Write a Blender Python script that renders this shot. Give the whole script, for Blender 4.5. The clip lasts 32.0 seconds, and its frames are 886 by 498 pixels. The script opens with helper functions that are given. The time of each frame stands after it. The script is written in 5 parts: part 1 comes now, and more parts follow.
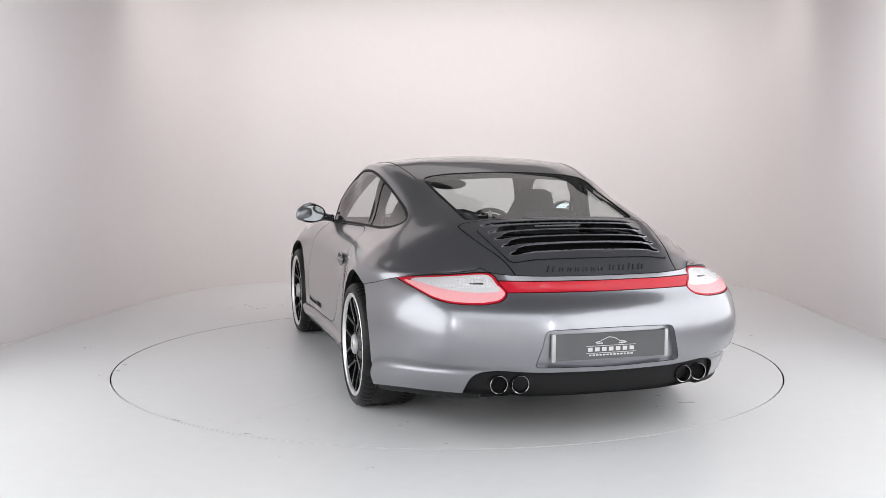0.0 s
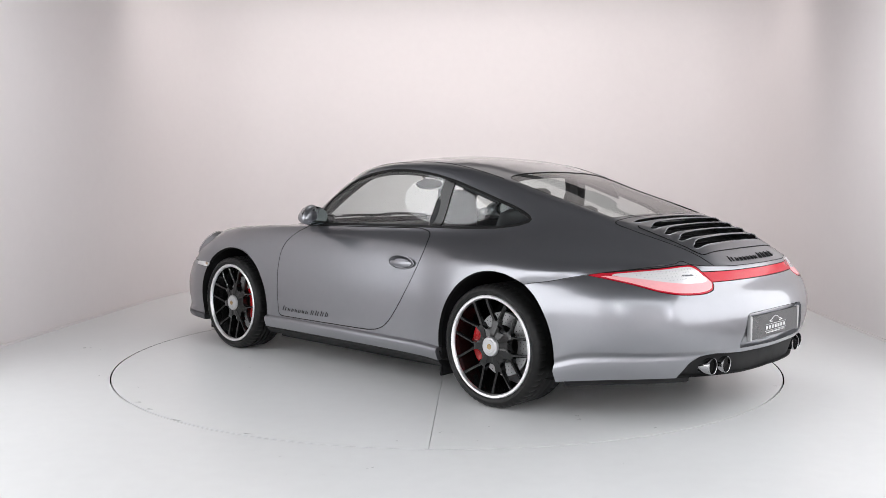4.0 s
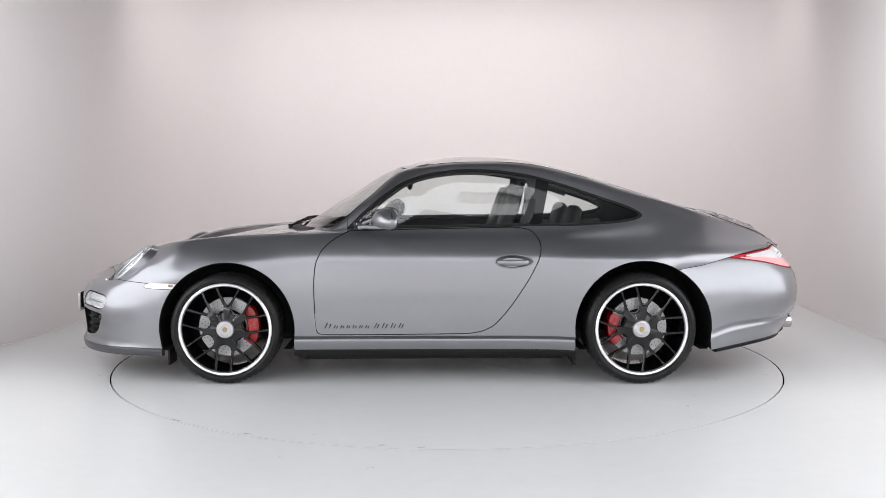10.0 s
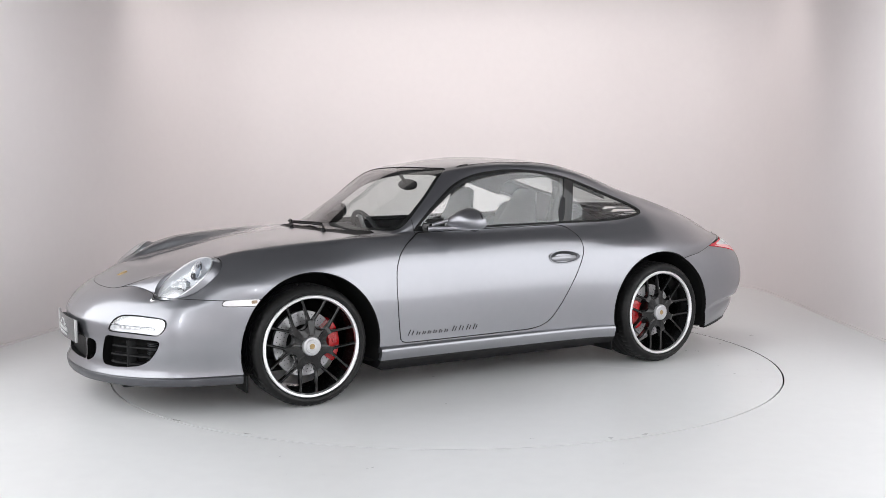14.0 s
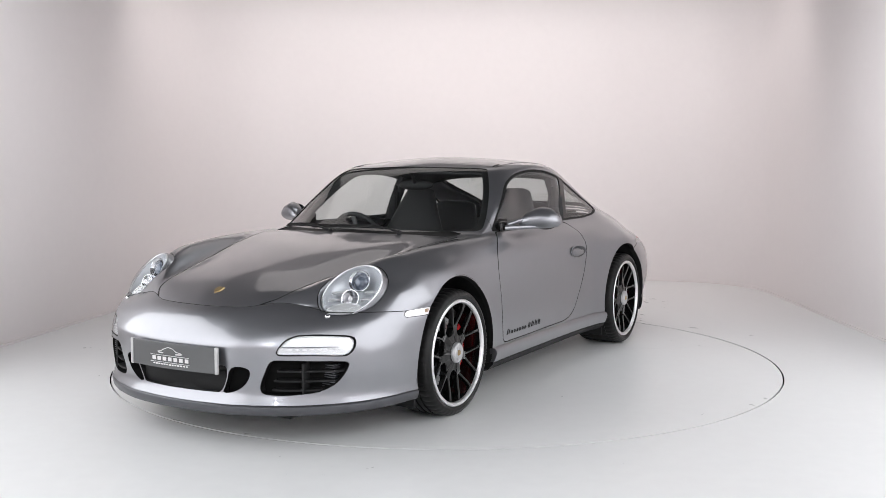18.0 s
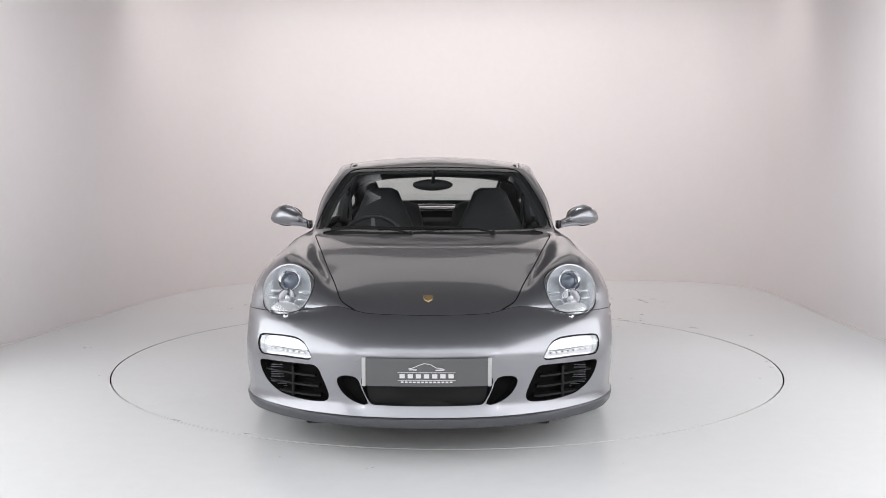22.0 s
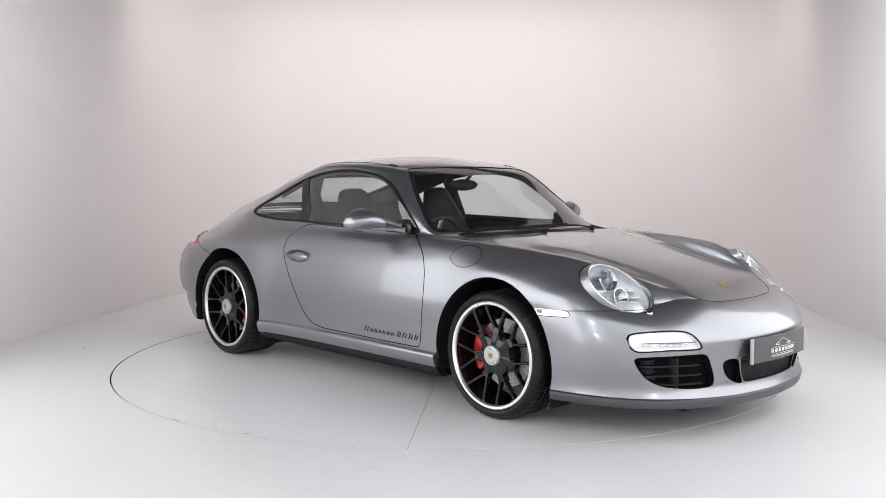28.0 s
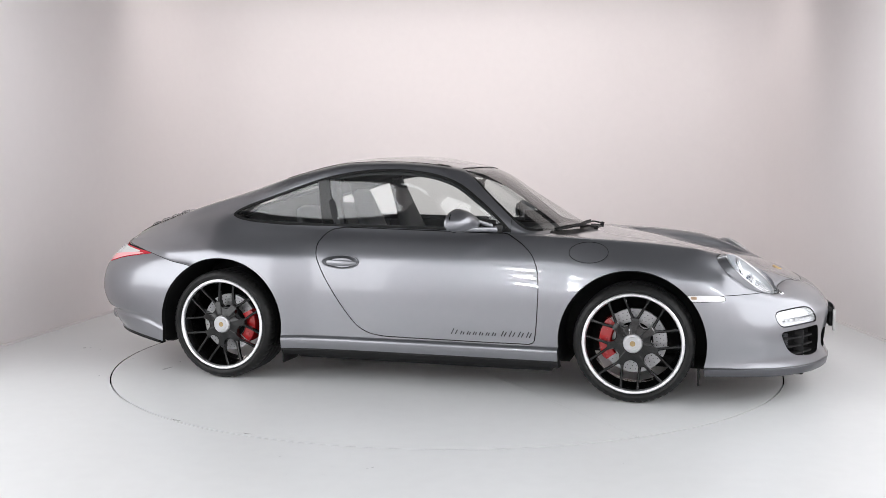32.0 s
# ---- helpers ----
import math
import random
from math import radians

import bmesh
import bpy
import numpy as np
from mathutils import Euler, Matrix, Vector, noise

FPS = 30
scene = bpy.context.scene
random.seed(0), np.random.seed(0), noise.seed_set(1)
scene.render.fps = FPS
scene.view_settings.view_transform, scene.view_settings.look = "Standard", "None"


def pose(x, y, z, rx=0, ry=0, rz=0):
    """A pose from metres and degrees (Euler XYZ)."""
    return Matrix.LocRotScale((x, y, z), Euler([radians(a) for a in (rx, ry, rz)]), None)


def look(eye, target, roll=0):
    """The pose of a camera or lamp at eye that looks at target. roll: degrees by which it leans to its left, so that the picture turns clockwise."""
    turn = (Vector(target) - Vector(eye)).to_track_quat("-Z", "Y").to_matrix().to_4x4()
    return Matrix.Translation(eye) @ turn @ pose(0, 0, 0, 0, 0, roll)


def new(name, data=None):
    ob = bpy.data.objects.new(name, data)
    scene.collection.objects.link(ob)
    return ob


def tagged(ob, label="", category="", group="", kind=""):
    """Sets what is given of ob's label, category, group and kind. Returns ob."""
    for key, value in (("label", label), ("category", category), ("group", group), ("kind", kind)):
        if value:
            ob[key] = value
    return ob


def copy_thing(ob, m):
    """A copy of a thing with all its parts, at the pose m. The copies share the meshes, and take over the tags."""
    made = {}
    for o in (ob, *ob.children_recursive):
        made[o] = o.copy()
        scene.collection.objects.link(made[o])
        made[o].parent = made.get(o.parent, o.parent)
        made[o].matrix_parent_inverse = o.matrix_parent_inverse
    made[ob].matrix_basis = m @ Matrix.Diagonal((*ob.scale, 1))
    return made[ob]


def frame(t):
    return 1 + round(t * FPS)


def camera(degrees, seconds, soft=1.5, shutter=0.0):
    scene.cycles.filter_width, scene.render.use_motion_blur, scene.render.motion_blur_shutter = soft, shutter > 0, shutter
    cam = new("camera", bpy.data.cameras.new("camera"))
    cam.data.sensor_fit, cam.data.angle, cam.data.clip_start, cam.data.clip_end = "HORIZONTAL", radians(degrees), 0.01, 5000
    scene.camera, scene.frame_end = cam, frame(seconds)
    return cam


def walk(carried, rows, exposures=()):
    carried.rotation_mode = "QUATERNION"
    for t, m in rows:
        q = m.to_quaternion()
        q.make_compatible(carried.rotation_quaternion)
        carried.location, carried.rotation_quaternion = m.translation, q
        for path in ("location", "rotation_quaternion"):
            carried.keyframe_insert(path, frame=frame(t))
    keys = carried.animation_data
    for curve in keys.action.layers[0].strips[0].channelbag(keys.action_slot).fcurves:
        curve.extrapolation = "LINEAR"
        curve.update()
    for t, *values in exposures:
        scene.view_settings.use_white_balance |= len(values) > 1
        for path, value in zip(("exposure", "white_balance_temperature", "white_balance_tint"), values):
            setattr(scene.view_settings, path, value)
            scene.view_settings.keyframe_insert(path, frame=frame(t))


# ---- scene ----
EYE = (0.0, 0.0, 1.193)
AXIS = (0.0235, 6.053)          # the turntable's axis on the floor
cam = camera(50.75, 32.0, soft=0.7)
SIGHT = look(EYE, (0.0, math.cos(radians(4.593)) * 6, 1.193 - math.sin(radians(4.593)) * 6))
walk(cam, [(0.0, SIGHT), (32.0, SIGHT)])

# ---- light ----
world = bpy.data.worlds.new("studio_world")
scene.world = world
world.use_nodes = True
world.node_tree.nodes["Background"].inputs["Color"].default_value = (0.8, 0.82, 0.85, 1)
world.node_tree.nodes["Background"].inputs["Strength"].default_value = 0.02
scene.view_settings.exposure = 0.06


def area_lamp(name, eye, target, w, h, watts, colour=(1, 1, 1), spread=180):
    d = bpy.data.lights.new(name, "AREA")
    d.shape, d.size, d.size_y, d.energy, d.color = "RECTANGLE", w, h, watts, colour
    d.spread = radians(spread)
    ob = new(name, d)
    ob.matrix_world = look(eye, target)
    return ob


COOL, WARM = (0.95, 0.975, 1.0), (1.0, 0.94, 0.925)
for side in (-1, 1):
    for z in (1.45, 1.8, 2.15):
        area_lamp("key_lamp", (2.2 * side, 0.3, z), (-0.6 * side, 6.6, 0.9), 0.15, 0.05, 5, COOL)
# Unseen soft fill overhead, added to brighten the floor and paint.
area_lamp("overhead_fill", (-0.1, -0.6, 3.2), (-0.1, -0.6, 0), 5.6, 3.0, 112, COOL)
# Added fills out of view, standing in for bright walls beside the car.
area_lamp("side_fill", (-3.30, 2.9, 1.75), (-0.30, 2.56, 1.55), 5.0, 2.5, 98, COOL)
area_lamp("side_fill", (2.98, 2.9, 1.75), (-0.02, 2.85, 1.55), 5.0, 2.5, 86, COOL)
# Added weak fill behind the camera; no lamp is known there.
area_lamp("front_fill", (0.0, -2.3, 1.65), (0.0, 6.0, 1.0), 6.0, 2.9, 20, COOL)
area_lamp("back_wall_washer", (0.25, 8.35, 3.2), (0.25, 10.4, 1.3), 5.0, 0.5, 50, WARM, 150)
# Added soft fill, standing in for a lit ceiling towards the back.
area_lamp("rear_ceiling_fill", (0.25, 8.5, 3.25), (0.25, 8.6, 0), 5.0, 1.6, 12, WARM)
area_lamp("wall_washer", (-2.0, 6.2, 3.18), (-3.1, 6.2, 1.7), 0.3, 3.6, 11, COOL, 115)
area_lamp("wall_washer", (2.1, 6.2, 3.18), (3.2, 6.2, 1.7), 0.3, 3.6, 22, COOL, 115)


# ---- materials ----
def material(name, base, rough=0.5, metal=0.0, grain=0.0, scale=30.0, bump=0.0, coat=0.0, spread=0.06, detail=4.0, spec=0.5):
    """A principled material with noise in its colour, roughness and relief, at metre scale."""
    m = bpy.data.materials.new(name)
    m.use_nodes = True
    nt = m.node_tree
    b = nt.nodes["Principled BSDF"]
    b.inputs["Base Color"].default_value = (*base, 1)
    b.inputs["Roughness"].default_value = rough
    b.inputs["Metallic"].default_value = metal
    b.inputs["Coat Weight"].default_value = coat
    b.inputs["Coat Roughness"].default_value = 0.05
    b.inputs["Coat IOR"].default_value = 1.5
    b.inputs["Specular IOR Level"].default_value = spec
    if grain or bump:
        tc = nt.nodes.new("ShaderNodeTexCoord")
        fine = nt.nodes.new("ShaderNodeTexNoise")
        fine.inputs["Scale"].default_value, fine.inputs["Detail"].default_value = scale, detail
        wide = nt.nodes.new("ShaderNodeTexNoise")
        wide.inputs["Scale"].default_value, wide.inputs["Detail"].default_value = scale / 14, 3
        nt.links.new(tc.outputs["Object"], fine.inputs["Vector"])
        nt.links.new(tc.outputs["Object"], wide.inputs["Vector"])
        mix = nt.nodes.new("ShaderNodeMath")
        mix.operation = "ADD"
        nt.links.new(fine.outputs["Fac"], mix.inputs[0])
        nt.links.new(wide.outputs["Fac"], mix.inputs[1])
        ramp = nt.nodes.new("ShaderNodeMapRange")
        ramp.inputs["From Min"].default_value, ramp.inputs["From Max"].default_value = 0.6, 1.4
        ramp.inputs["To Min"].default_value, ramp.inputs["To Max"].default_value = 1 - grain, 1 + grain
        nt.links.new(mix.outputs[0], ramp.inputs["Value"])
        tint = nt.nodes.new("ShaderNodeVectorMath")
        tint.operation = "SCALE"
        tint.inputs[0].default_value = base
        nt.links.new(ramp.outputs[0], tint.inputs["Scale"])
        nt.links.new(tint.outputs[0], b.inputs["Base Color"])
        rr = nt.nodes.new("ShaderNodeMapRange")
        rr.inputs["From Min"].default_value, rr.inputs["From Max"].default_value = 0.6, 1.4
        rr.inputs["To Min"].default_value, rr.inputs["To Max"].default_value = max(rough - spread, 0), rough + spread
        nt.links.new(mix.outputs[0], rr.inputs["Value"])
        nt.links.new(rr.outputs[0], b.inputs["Roughness"])
        if bump:
            bp = nt.nodes.new("ShaderNodeBump")
            bp.inputs["Strength"].default_value, bp.inputs["Distance"].default_value = 0.6, bump
            nt.links.new(fine.outputs["Fac"], bp.inputs["Height"])
            nt.links.new(bp.outputs[0], b.inputs["Normal"])
    return m


def glass(name, colour, floor_gloss=0.05, rough=0.0):
    """Thin tinted glass: a clear pass with a mirror sheen by the angle."""
    m = bpy.data.materials.new(name)
    m.use_nodes = True
    nt = m.node_tree
    nt.nodes.remove(nt.nodes["Principled BSDF"])
    out = nt.nodes["Material Output"]
    clear = nt.nodes.new("ShaderNodeBsdfTransparent")
    clear.inputs["Color"].default_value = (*colour, 1)
    sheen = nt.nodes.new("ShaderNodeBsdfGlossy")
    sheen.inputs["Roughness"].default_value = rough
    lw = nt.nodes.new("ShaderNodeLayerWeight")
    lw.inputs["Blend"].default_value = 0.5
    power = nt.nodes.new("ShaderNodeMath")
    power.operation, power.inputs[1].default_value = "POWER", 4.2
    fres = nt.nodes.new("ShaderNodeMath")
    fres.operation, fres.inputs[1].default_value, fres.inputs[2].default_value = "MULTIPLY_ADD", 1.0 - floor_gloss, floor_gloss
    nt.links.new(lw.outputs["Facing"], power.inputs[0])
    nt.links.new(power.outputs[0], fres.inputs[0])
    mix = nt.nodes.new("ShaderNodeMixShader")
    nt.links.new(fres.outputs[0], mix.inputs[0])
    nt.links.new(clear.outputs[0], mix.inputs[1])
    nt.links.new(sheen.outputs[0], mix.inputs[2])
    nt.links.new(mix.outputs[0], out.inputs["Surface"])
    return m


PAINT = material("grey_metallic_paint", (0.262, 0.265, 0.286), 0.31, 0.85, 0.02, 300.0, 0.0, coat=1.0, spread=0.004)
BLACK = material("black_plastic", (0.008, 0.008, 0.0085), 0.55, 0, 0.2, 200.0, 0.0004, spec=0.25)
GLOSSBLACK = material("gloss_black_paint", (0.006, 0.006, 0.006), 0.13, 0.0, 0.1, 60.0, coat=0.3, spec=0.3)
RUBBER = material("tyre_rubber", (0.013, 0.013, 0.013), 0.38, 0, 0.25, 120.0, 0.0005, spec=0.2)
SEAL = material("black_rubber_seal", (0.010, 0.010, 0.010), 0.6, 0, 0.1, 150.0, spec=0.22)
POLISH = material("polished_rim_lip", (0.9, 0.9, 0.91), 0.38, 1.0, 0.04, 90.0)
TIPMETAL = material("dark_tailpipe_chrome", (0.42, 0.42, 0.43), 0.14, 1.0, 0.06, 60.0)
CHROME = material("chrome", (0.78, 0.78, 0.8), 0.08, 1.0, 0.03, 60.0)
ALLOY = material("satin_alloy", (0.55, 0.55, 0.56), 0.45, 0.9, 0.05, 120.0)
DISC = material("cast_brake_disc", (0.42, 0.42, 0.43), 0.36, 0.8, 0.1, 60.0)
RED = material("red_caliper_paint", (0.44, 0.009, 0.012), 0.25, 0, 0.08, 60.0, coat=0.6)
# Shade inside openings, put into a near-black colour.
DARK = material("dark_void", (0.006, 0.006, 0.006), 0.9, 0, 0.1, 40.0, spec=0.1)
LINER = material("wheel_well_felt", (0.018, 0.018, 0.018), 0.9, 0, 0.3, 90.0, 0.002, spec=0.1)
LEATHER = material("dark_leather", (0.02, 0.0205, 0.022), 0.55, 0, 0.15, 90.0, 0.0003)
CARPET = material("black_carpet", (0.02, 0.02, 0.02), 0.95, 0, 0.3, 300.0, 0.002)
HEADLINER = material("charcoal_headliner", (0.03, 0.03, 0.032), 0.9, 0, 0.1, 200.0)
GLASS = glass("tinted_window_glass", (0.94, 0.98, 0.972), 0.11, 0.0)
LENS = glass("clear_lamp_lens", (0.93, 0.94, 0.95))
PINKLENS = material("pale_red_lamp_lens", (0.84, 0.40, 0.42), 0.2, 0, 0.06, 80.0, coat=0.1, spec=0.25)
REDLENS = material("red_lamp_lens", (0.50, 0.014, 0.030), 0.2, 0, 0.05, 80.0, coat=0.1, spec=0.25)
PALELENS = material("clear_led_lens", (0.75, 0.74, 0.75), 0.2, 0.15, 0.04, 120.0, coat=1.0, spread=0.02)
PLATE = material("grey_show_plate", (0.075, 0.078, 0.08), 0.25, 0, 0.03, 200.0, coat=0.6, spread=0.01)
PLATEWHITE = material("white_print", (0.6, 0.6, 0.6), 0.4, 0, 0.02, 60.0)
SILVERTAPE = material("silver_plate_edge", (0.45, 0.45, 0.45), 0.4, 0.3, 0.04, 60.0)
AMBER = material("amber_bulb_glass", (0.32, 0.22, 0.14), 0.3, 0, 0.2, 90.0)
BADGE = material("gold_badge_enamel", (0.38, 0.27, 0.13), 0.35, 0.6, 0.3, 500.0)
SCRIPT = material("black_script_foil", (0.01, 0.01, 0.011), 0.6, 0, 0.05, 60.0)
BOWL = material("silvered_lamp_bowl", (0.72, 0.74, 0.77), 0.3, 0.45, 0.04, 90.0, spread=0.02)
LAMPSILVER = material("lamp_reflector_silver", (0.88, 0.89, 0.90), 0.24, 0.5, 0.02, 90.0, spread=0.01)
PROJECTOR = material("projector_glass", (0.12, 0.14, 0.18), 0.05, 0.2, 0.0, coat=1.0)
MIRRORGLASS = material("mirror_glass", (0.5, 0.55, 0.55), 0.02, 1.0)
FLOORPAINT = material("pale_grey_floor_paint", (0.80, 0.805, 0.805), 0.32, 0, 0.03, 12.0, 0.0003)
SCUFF = material("worn_floor_scuff", (0.26, 0.25, 0.24), 0.7, 0, 0.3, 60.0)
WALLPAINT = material("white_wall_paint", (0.82, 0.775, 0.775), 0.42, 0, 0.015, 14.0, 0.0005)
CEILPAINT = material("dark_ceiling_paint", (0.06, 0.06, 0.062), 0.8, 0, 0.05, 10.0)


# ---- mesh tools ----
def link_mesh(name, verts, faces, mat, parent=None, label="", smooth=True, angle=35):
    me = bpy.data.meshes.new(name)
    me.from_pydata([tuple(map(float, v)) for v in verts], [], [tuple(int(i) for i in f) for f in faces])
    me.materials.append(mat)
    if smooth:
        me.polygons.foreach_set("use_smooth", [True] * len(me.polygons))
        me.set_sharp_from_angle(angle=radians(angle))
    me.update()
    ob = new(name, me)
    if parent is not None:
        ob.parent = parent
    if label:
        tagged(ob, label)
    return ob


def part(name, bm, mat, parent, label="", angle=35):
    """Links a bmesh as one mesh object under a thing or a part."""
    me = bpy.data.meshes.new(name)
    bmesh.ops.recalc_face_normals(bm, faces=bm.faces)
    bm.to_mesh(me)
    bm.free()
    me.materials.append(mat)
    me.polygons.foreach_set("use_smooth", [True] * len(me.polygons))
    me.set_sharp_from_angle(angle=radians(angle))
    ob = new(name, me)
    ob.parent = parent
    if label:
        tagged(ob, label)
    return ob


def box(bm, c, size, m=None, bevel=0.0, seg=2):
    """A bevelled block at c of that size, placed by m."""
    r = bmesh.ops.create_cube(bm, size=1.0)
    vs = r["verts"]
    for v in vs:
        v.co = Vector((c[0] + v.co.x * size[0], c[1] + v.co.y * size[1], c[2] + v.co.z * size[2]))
    if bevel:
        es = list({e for v in vs for e in v.link_edges})
        r = bmesh.ops.bevel(bm, geom=es, offset=bevel, segments=seg, profile=0.5, affect="EDGES", clamp_overlap=True)
        vs = list({v for f in r["faces"] for v in f.verts} | {v for v in vs if v.is_valid})
    if m is not None:
        for v in vs:
            v.co = m @ v.co
    return bm


def lathe(profile, n=64, axis="y", arc=(0, 360)):
    """Spins (radius, offset) pairs round an axis; returns a bmesh."""
    bm = bmesh.new()
    full = abs(arc[1] - arc[0]) >= 360
    k = n if full else n + 1
    rings = []
    for i in range(k):
        a = radians(arc[0] + (arc[1] - arc[0]) * i / n)
        ring = []
        for r, o in profile:
            u, v = r * math.cos(a), r * math.sin(a)
            ring.append(bm.verts.new({"y": (u, o, v), "z": (u, v, o), "x": (o, u, v)}[axis]))
        rings.append(ring)
    for i in range(n):
        p, q = rings[i], rings[(i + 1) % k]
        for j in range(len(profile) - 1):
            if profile[j][0] < 1e-6:
                bm.faces.new((p[j], p[j + 1], q[j + 1])) if profile[j + 1][0] > 1e-6 else None
            elif profile[j + 1][0] < 1e-6:
                bm.faces.new((p[j], p[j + 1], q[j]))
            else:
                bm.faces.new((p[j], p[j + 1], q[j + 1], q[j]))
    bmesh.ops.remove_doubles(bm, verts=bm.verts, dist=1e-6)
    return bm


def tube(bm, pts, r, n=8, close=False):
    """A round bar along points, with a radius or a list of them."""
    pts = [Vector(p) for p in pts]
    rings = []
    for i, p in enumerate(pts):
        a = pts[i - 1] if i else (pts[-1] if close else p)
        b = pts[(i + 1) % len(pts)] if i + 1 < len(pts) or close else p
        t = (b - a).normalized()
        s = t.cross(Vector((0.13, 0.21, 1))).normalized()
        u = s.cross(t)
        rad = r[i] if isinstance(r, (list, tuple)) else r
        rings.append([bm.verts.new(p + rad * (math.cos(6.28319 * k / n) * s + math.sin(6.28319 * k / n) * u)) for k in range(n)])
    m = len(rings)
    for i in range(m if close else m - 1):
        p, q = rings[i], rings[(i + 1) % m]
        for k in range(n):
            bm.faces.new((p[k], p[(k + 1) % n], q[(k + 1) % n], q[k]))
    if not close:
        bm.faces.new(rings[0][::-1])
        bm.faces.new(rings[-1])
    return bm


def makima(t, p, s):
    """Smooth curve through points p at parameters t, taken at s, with little overshoot."""
    t, p, s = np.asarray(t, float), np.asarray(p, float), np.asarray(s, float)
    if p.ndim == 1:
        p = p[:, None]
    d = (p[1:] - p[:-1]) / (t[1:] - t[:-1])[:, None]
    d = np.concatenate([[3 * d[0] - 2 * d[1], 2 * d[0] - d[1]], d, [2 * d[-1] - d[-2], 3 * d[-1] - 2 * d[-2]]])
    w1 = np.abs(d[3:] - d[2:-1]) + np.abs(d[3:] + d[2:-1]) / 2 + 1e-9
    w2 = np.abs(d[1:-2] - d[:-3]) + np.abs(d[1:-2] + d[:-3]) / 2 + 1e-9
    m = (w1 * d[1:-2] + w2 * d[2:-1]) / (w1 + w2)
    i = np.clip(np.searchsorted(t, s, side="right") - 1, 0, len(t) - 2)
    h = (t[i + 1] - t[i])[:, None]
    u = ((s - t[i]) / (t[i + 1] - t[i]))[:, None]
    return (p[i] * (1 + 2 * u) * (1 - u) ** 2 + h * m[i] * u * (1 - u) ** 2
            + p[i + 1] * u * u * (3 - 2 * u) + h * m[i + 1] * u * u * (u - 1))


def spline(pts, n, closed=False):
    """n points along a smooth curve through pts, evenly by length."""
    p = np.asarray(pts, float)
    if closed:
        p = np.concatenate([p[-3:], p, p[:4]])
    t = np.concatenate([[0], np.cumsum(np.maximum(np.linalg.norm(np.diff(p, axis=0), axis=1), 1e-6))])
    lo, hi = (t[3], t[-4]) if closed else (t[0], t[-1])
    fine = makima(t, p, np.linspace(lo, hi, n * 8))
    c = np.concatenate([[0], np.cumsum(np.linalg.norm(np.diff(fine, axis=0), axis=1))])
    want = np.linspace(0, c[-1], n + 1)[:-1] if closed else np.linspace(0, c[-1], n)
    return np.stack([np.interp(want, c, fine[:, k]) for k in range(p.shape[1])], 1)


def outline(pts, n=140, smooth=True):
    return spline(pts, n, True) if smooth else np.asarray(pts, float)


def inside(xy, poly):
    """Signed distance from points to a closed outline, negative within."""
    out = np.full(len(xy), 9.0)
    lo, hi = poly.min(0) - 0.06, poly.max(0) + 0.06
    near = np.where(((xy > lo) & (xy < hi)).all(1))[0]
    if not len(near):
        return out
    q = xy[near][:, None, :]
    a, b = poly[None], np.roll(poly, -1, 0)[None]
    e = b - a
    w = q - a
    k = np.clip((w * e).sum(2) / np.maximum((e * e).sum(2), 1e-12), 0, 1)
    d = np.sqrt((((w - e * k[..., None]) ** 2).sum(2)).min(1))
    up = (a[..., 1] <= q[..., 1]) & (b[..., 1] > q[..., 1])
    dn = (a[..., 1] > q[..., 1]) & (b[..., 1] <= q[..., 1])
    cr = e[..., 0] * w[..., 1] - w[..., 0] * e[..., 1]
    wind = (up & (cr > 0)).sum(1) - (dn & (cr < 0)).sum(1)
    out[near] = np.where(wind != 0, -d, d)
    return out


class Skin:
    """A sheet of the bodywork: points, normals and faces, which can be cut along outlines."""

    def __init__(self, v, n, f):
        self.v, self.n, self.f = v, n, f

    def keep(self, val):
        """The piece where val < 0."""
        val = np.where(np.abs(val) < 1e-7, 1e-7, val)
        ins = val < 0
        vs, ns, fs = [], [], []
        idx = {}

        def vert(i):
            if i not in idx:
                idx[i] = len(vs)
                vs.append(self.v[i])
                ns.append(self.n[i])
            return idx[i]

        def cut(i, j):
            key = (min(i, j), max(i, j))
            if key not in idx:
                k = val[i] / (val[i] - val[j])
                idx[key] = len(vs)
                vs.append(self.v[i] + k * (self.v[j] - self.v[i]))
                ns.append(self.n[i] + k * (self.n[j] - self.n[i]))
            return idx[key]

        for f in self.f:
            c = sum(bool(ins[i]) for i in f)
            if c == len(f):
                fs.append(tuple(vert(i) for i in f))
            elif c:
                poly = []
                for a, b in zip(f, f[1:] + f[:1]):
                    if ins[a]:
                        poly.append(vert(a))
                    if ins[a] != ins[b]:
                        poly.append(cut(a, b))
                if len(poly) > 2:
                    fs.append(tuple(poly))
        return Skin(np.array(vs).reshape(-1, 3), np.array(ns).reshape(-1, 3), fs)

    def split(self, val, gap=0.0026):
        """The piece within and the piece without, a shut line apart."""
        return self.keep(val + gap), self.keep(gap - val)

    def shifted(self, d):
        return Skin(self.v + d * self.n, self.n, self.f)


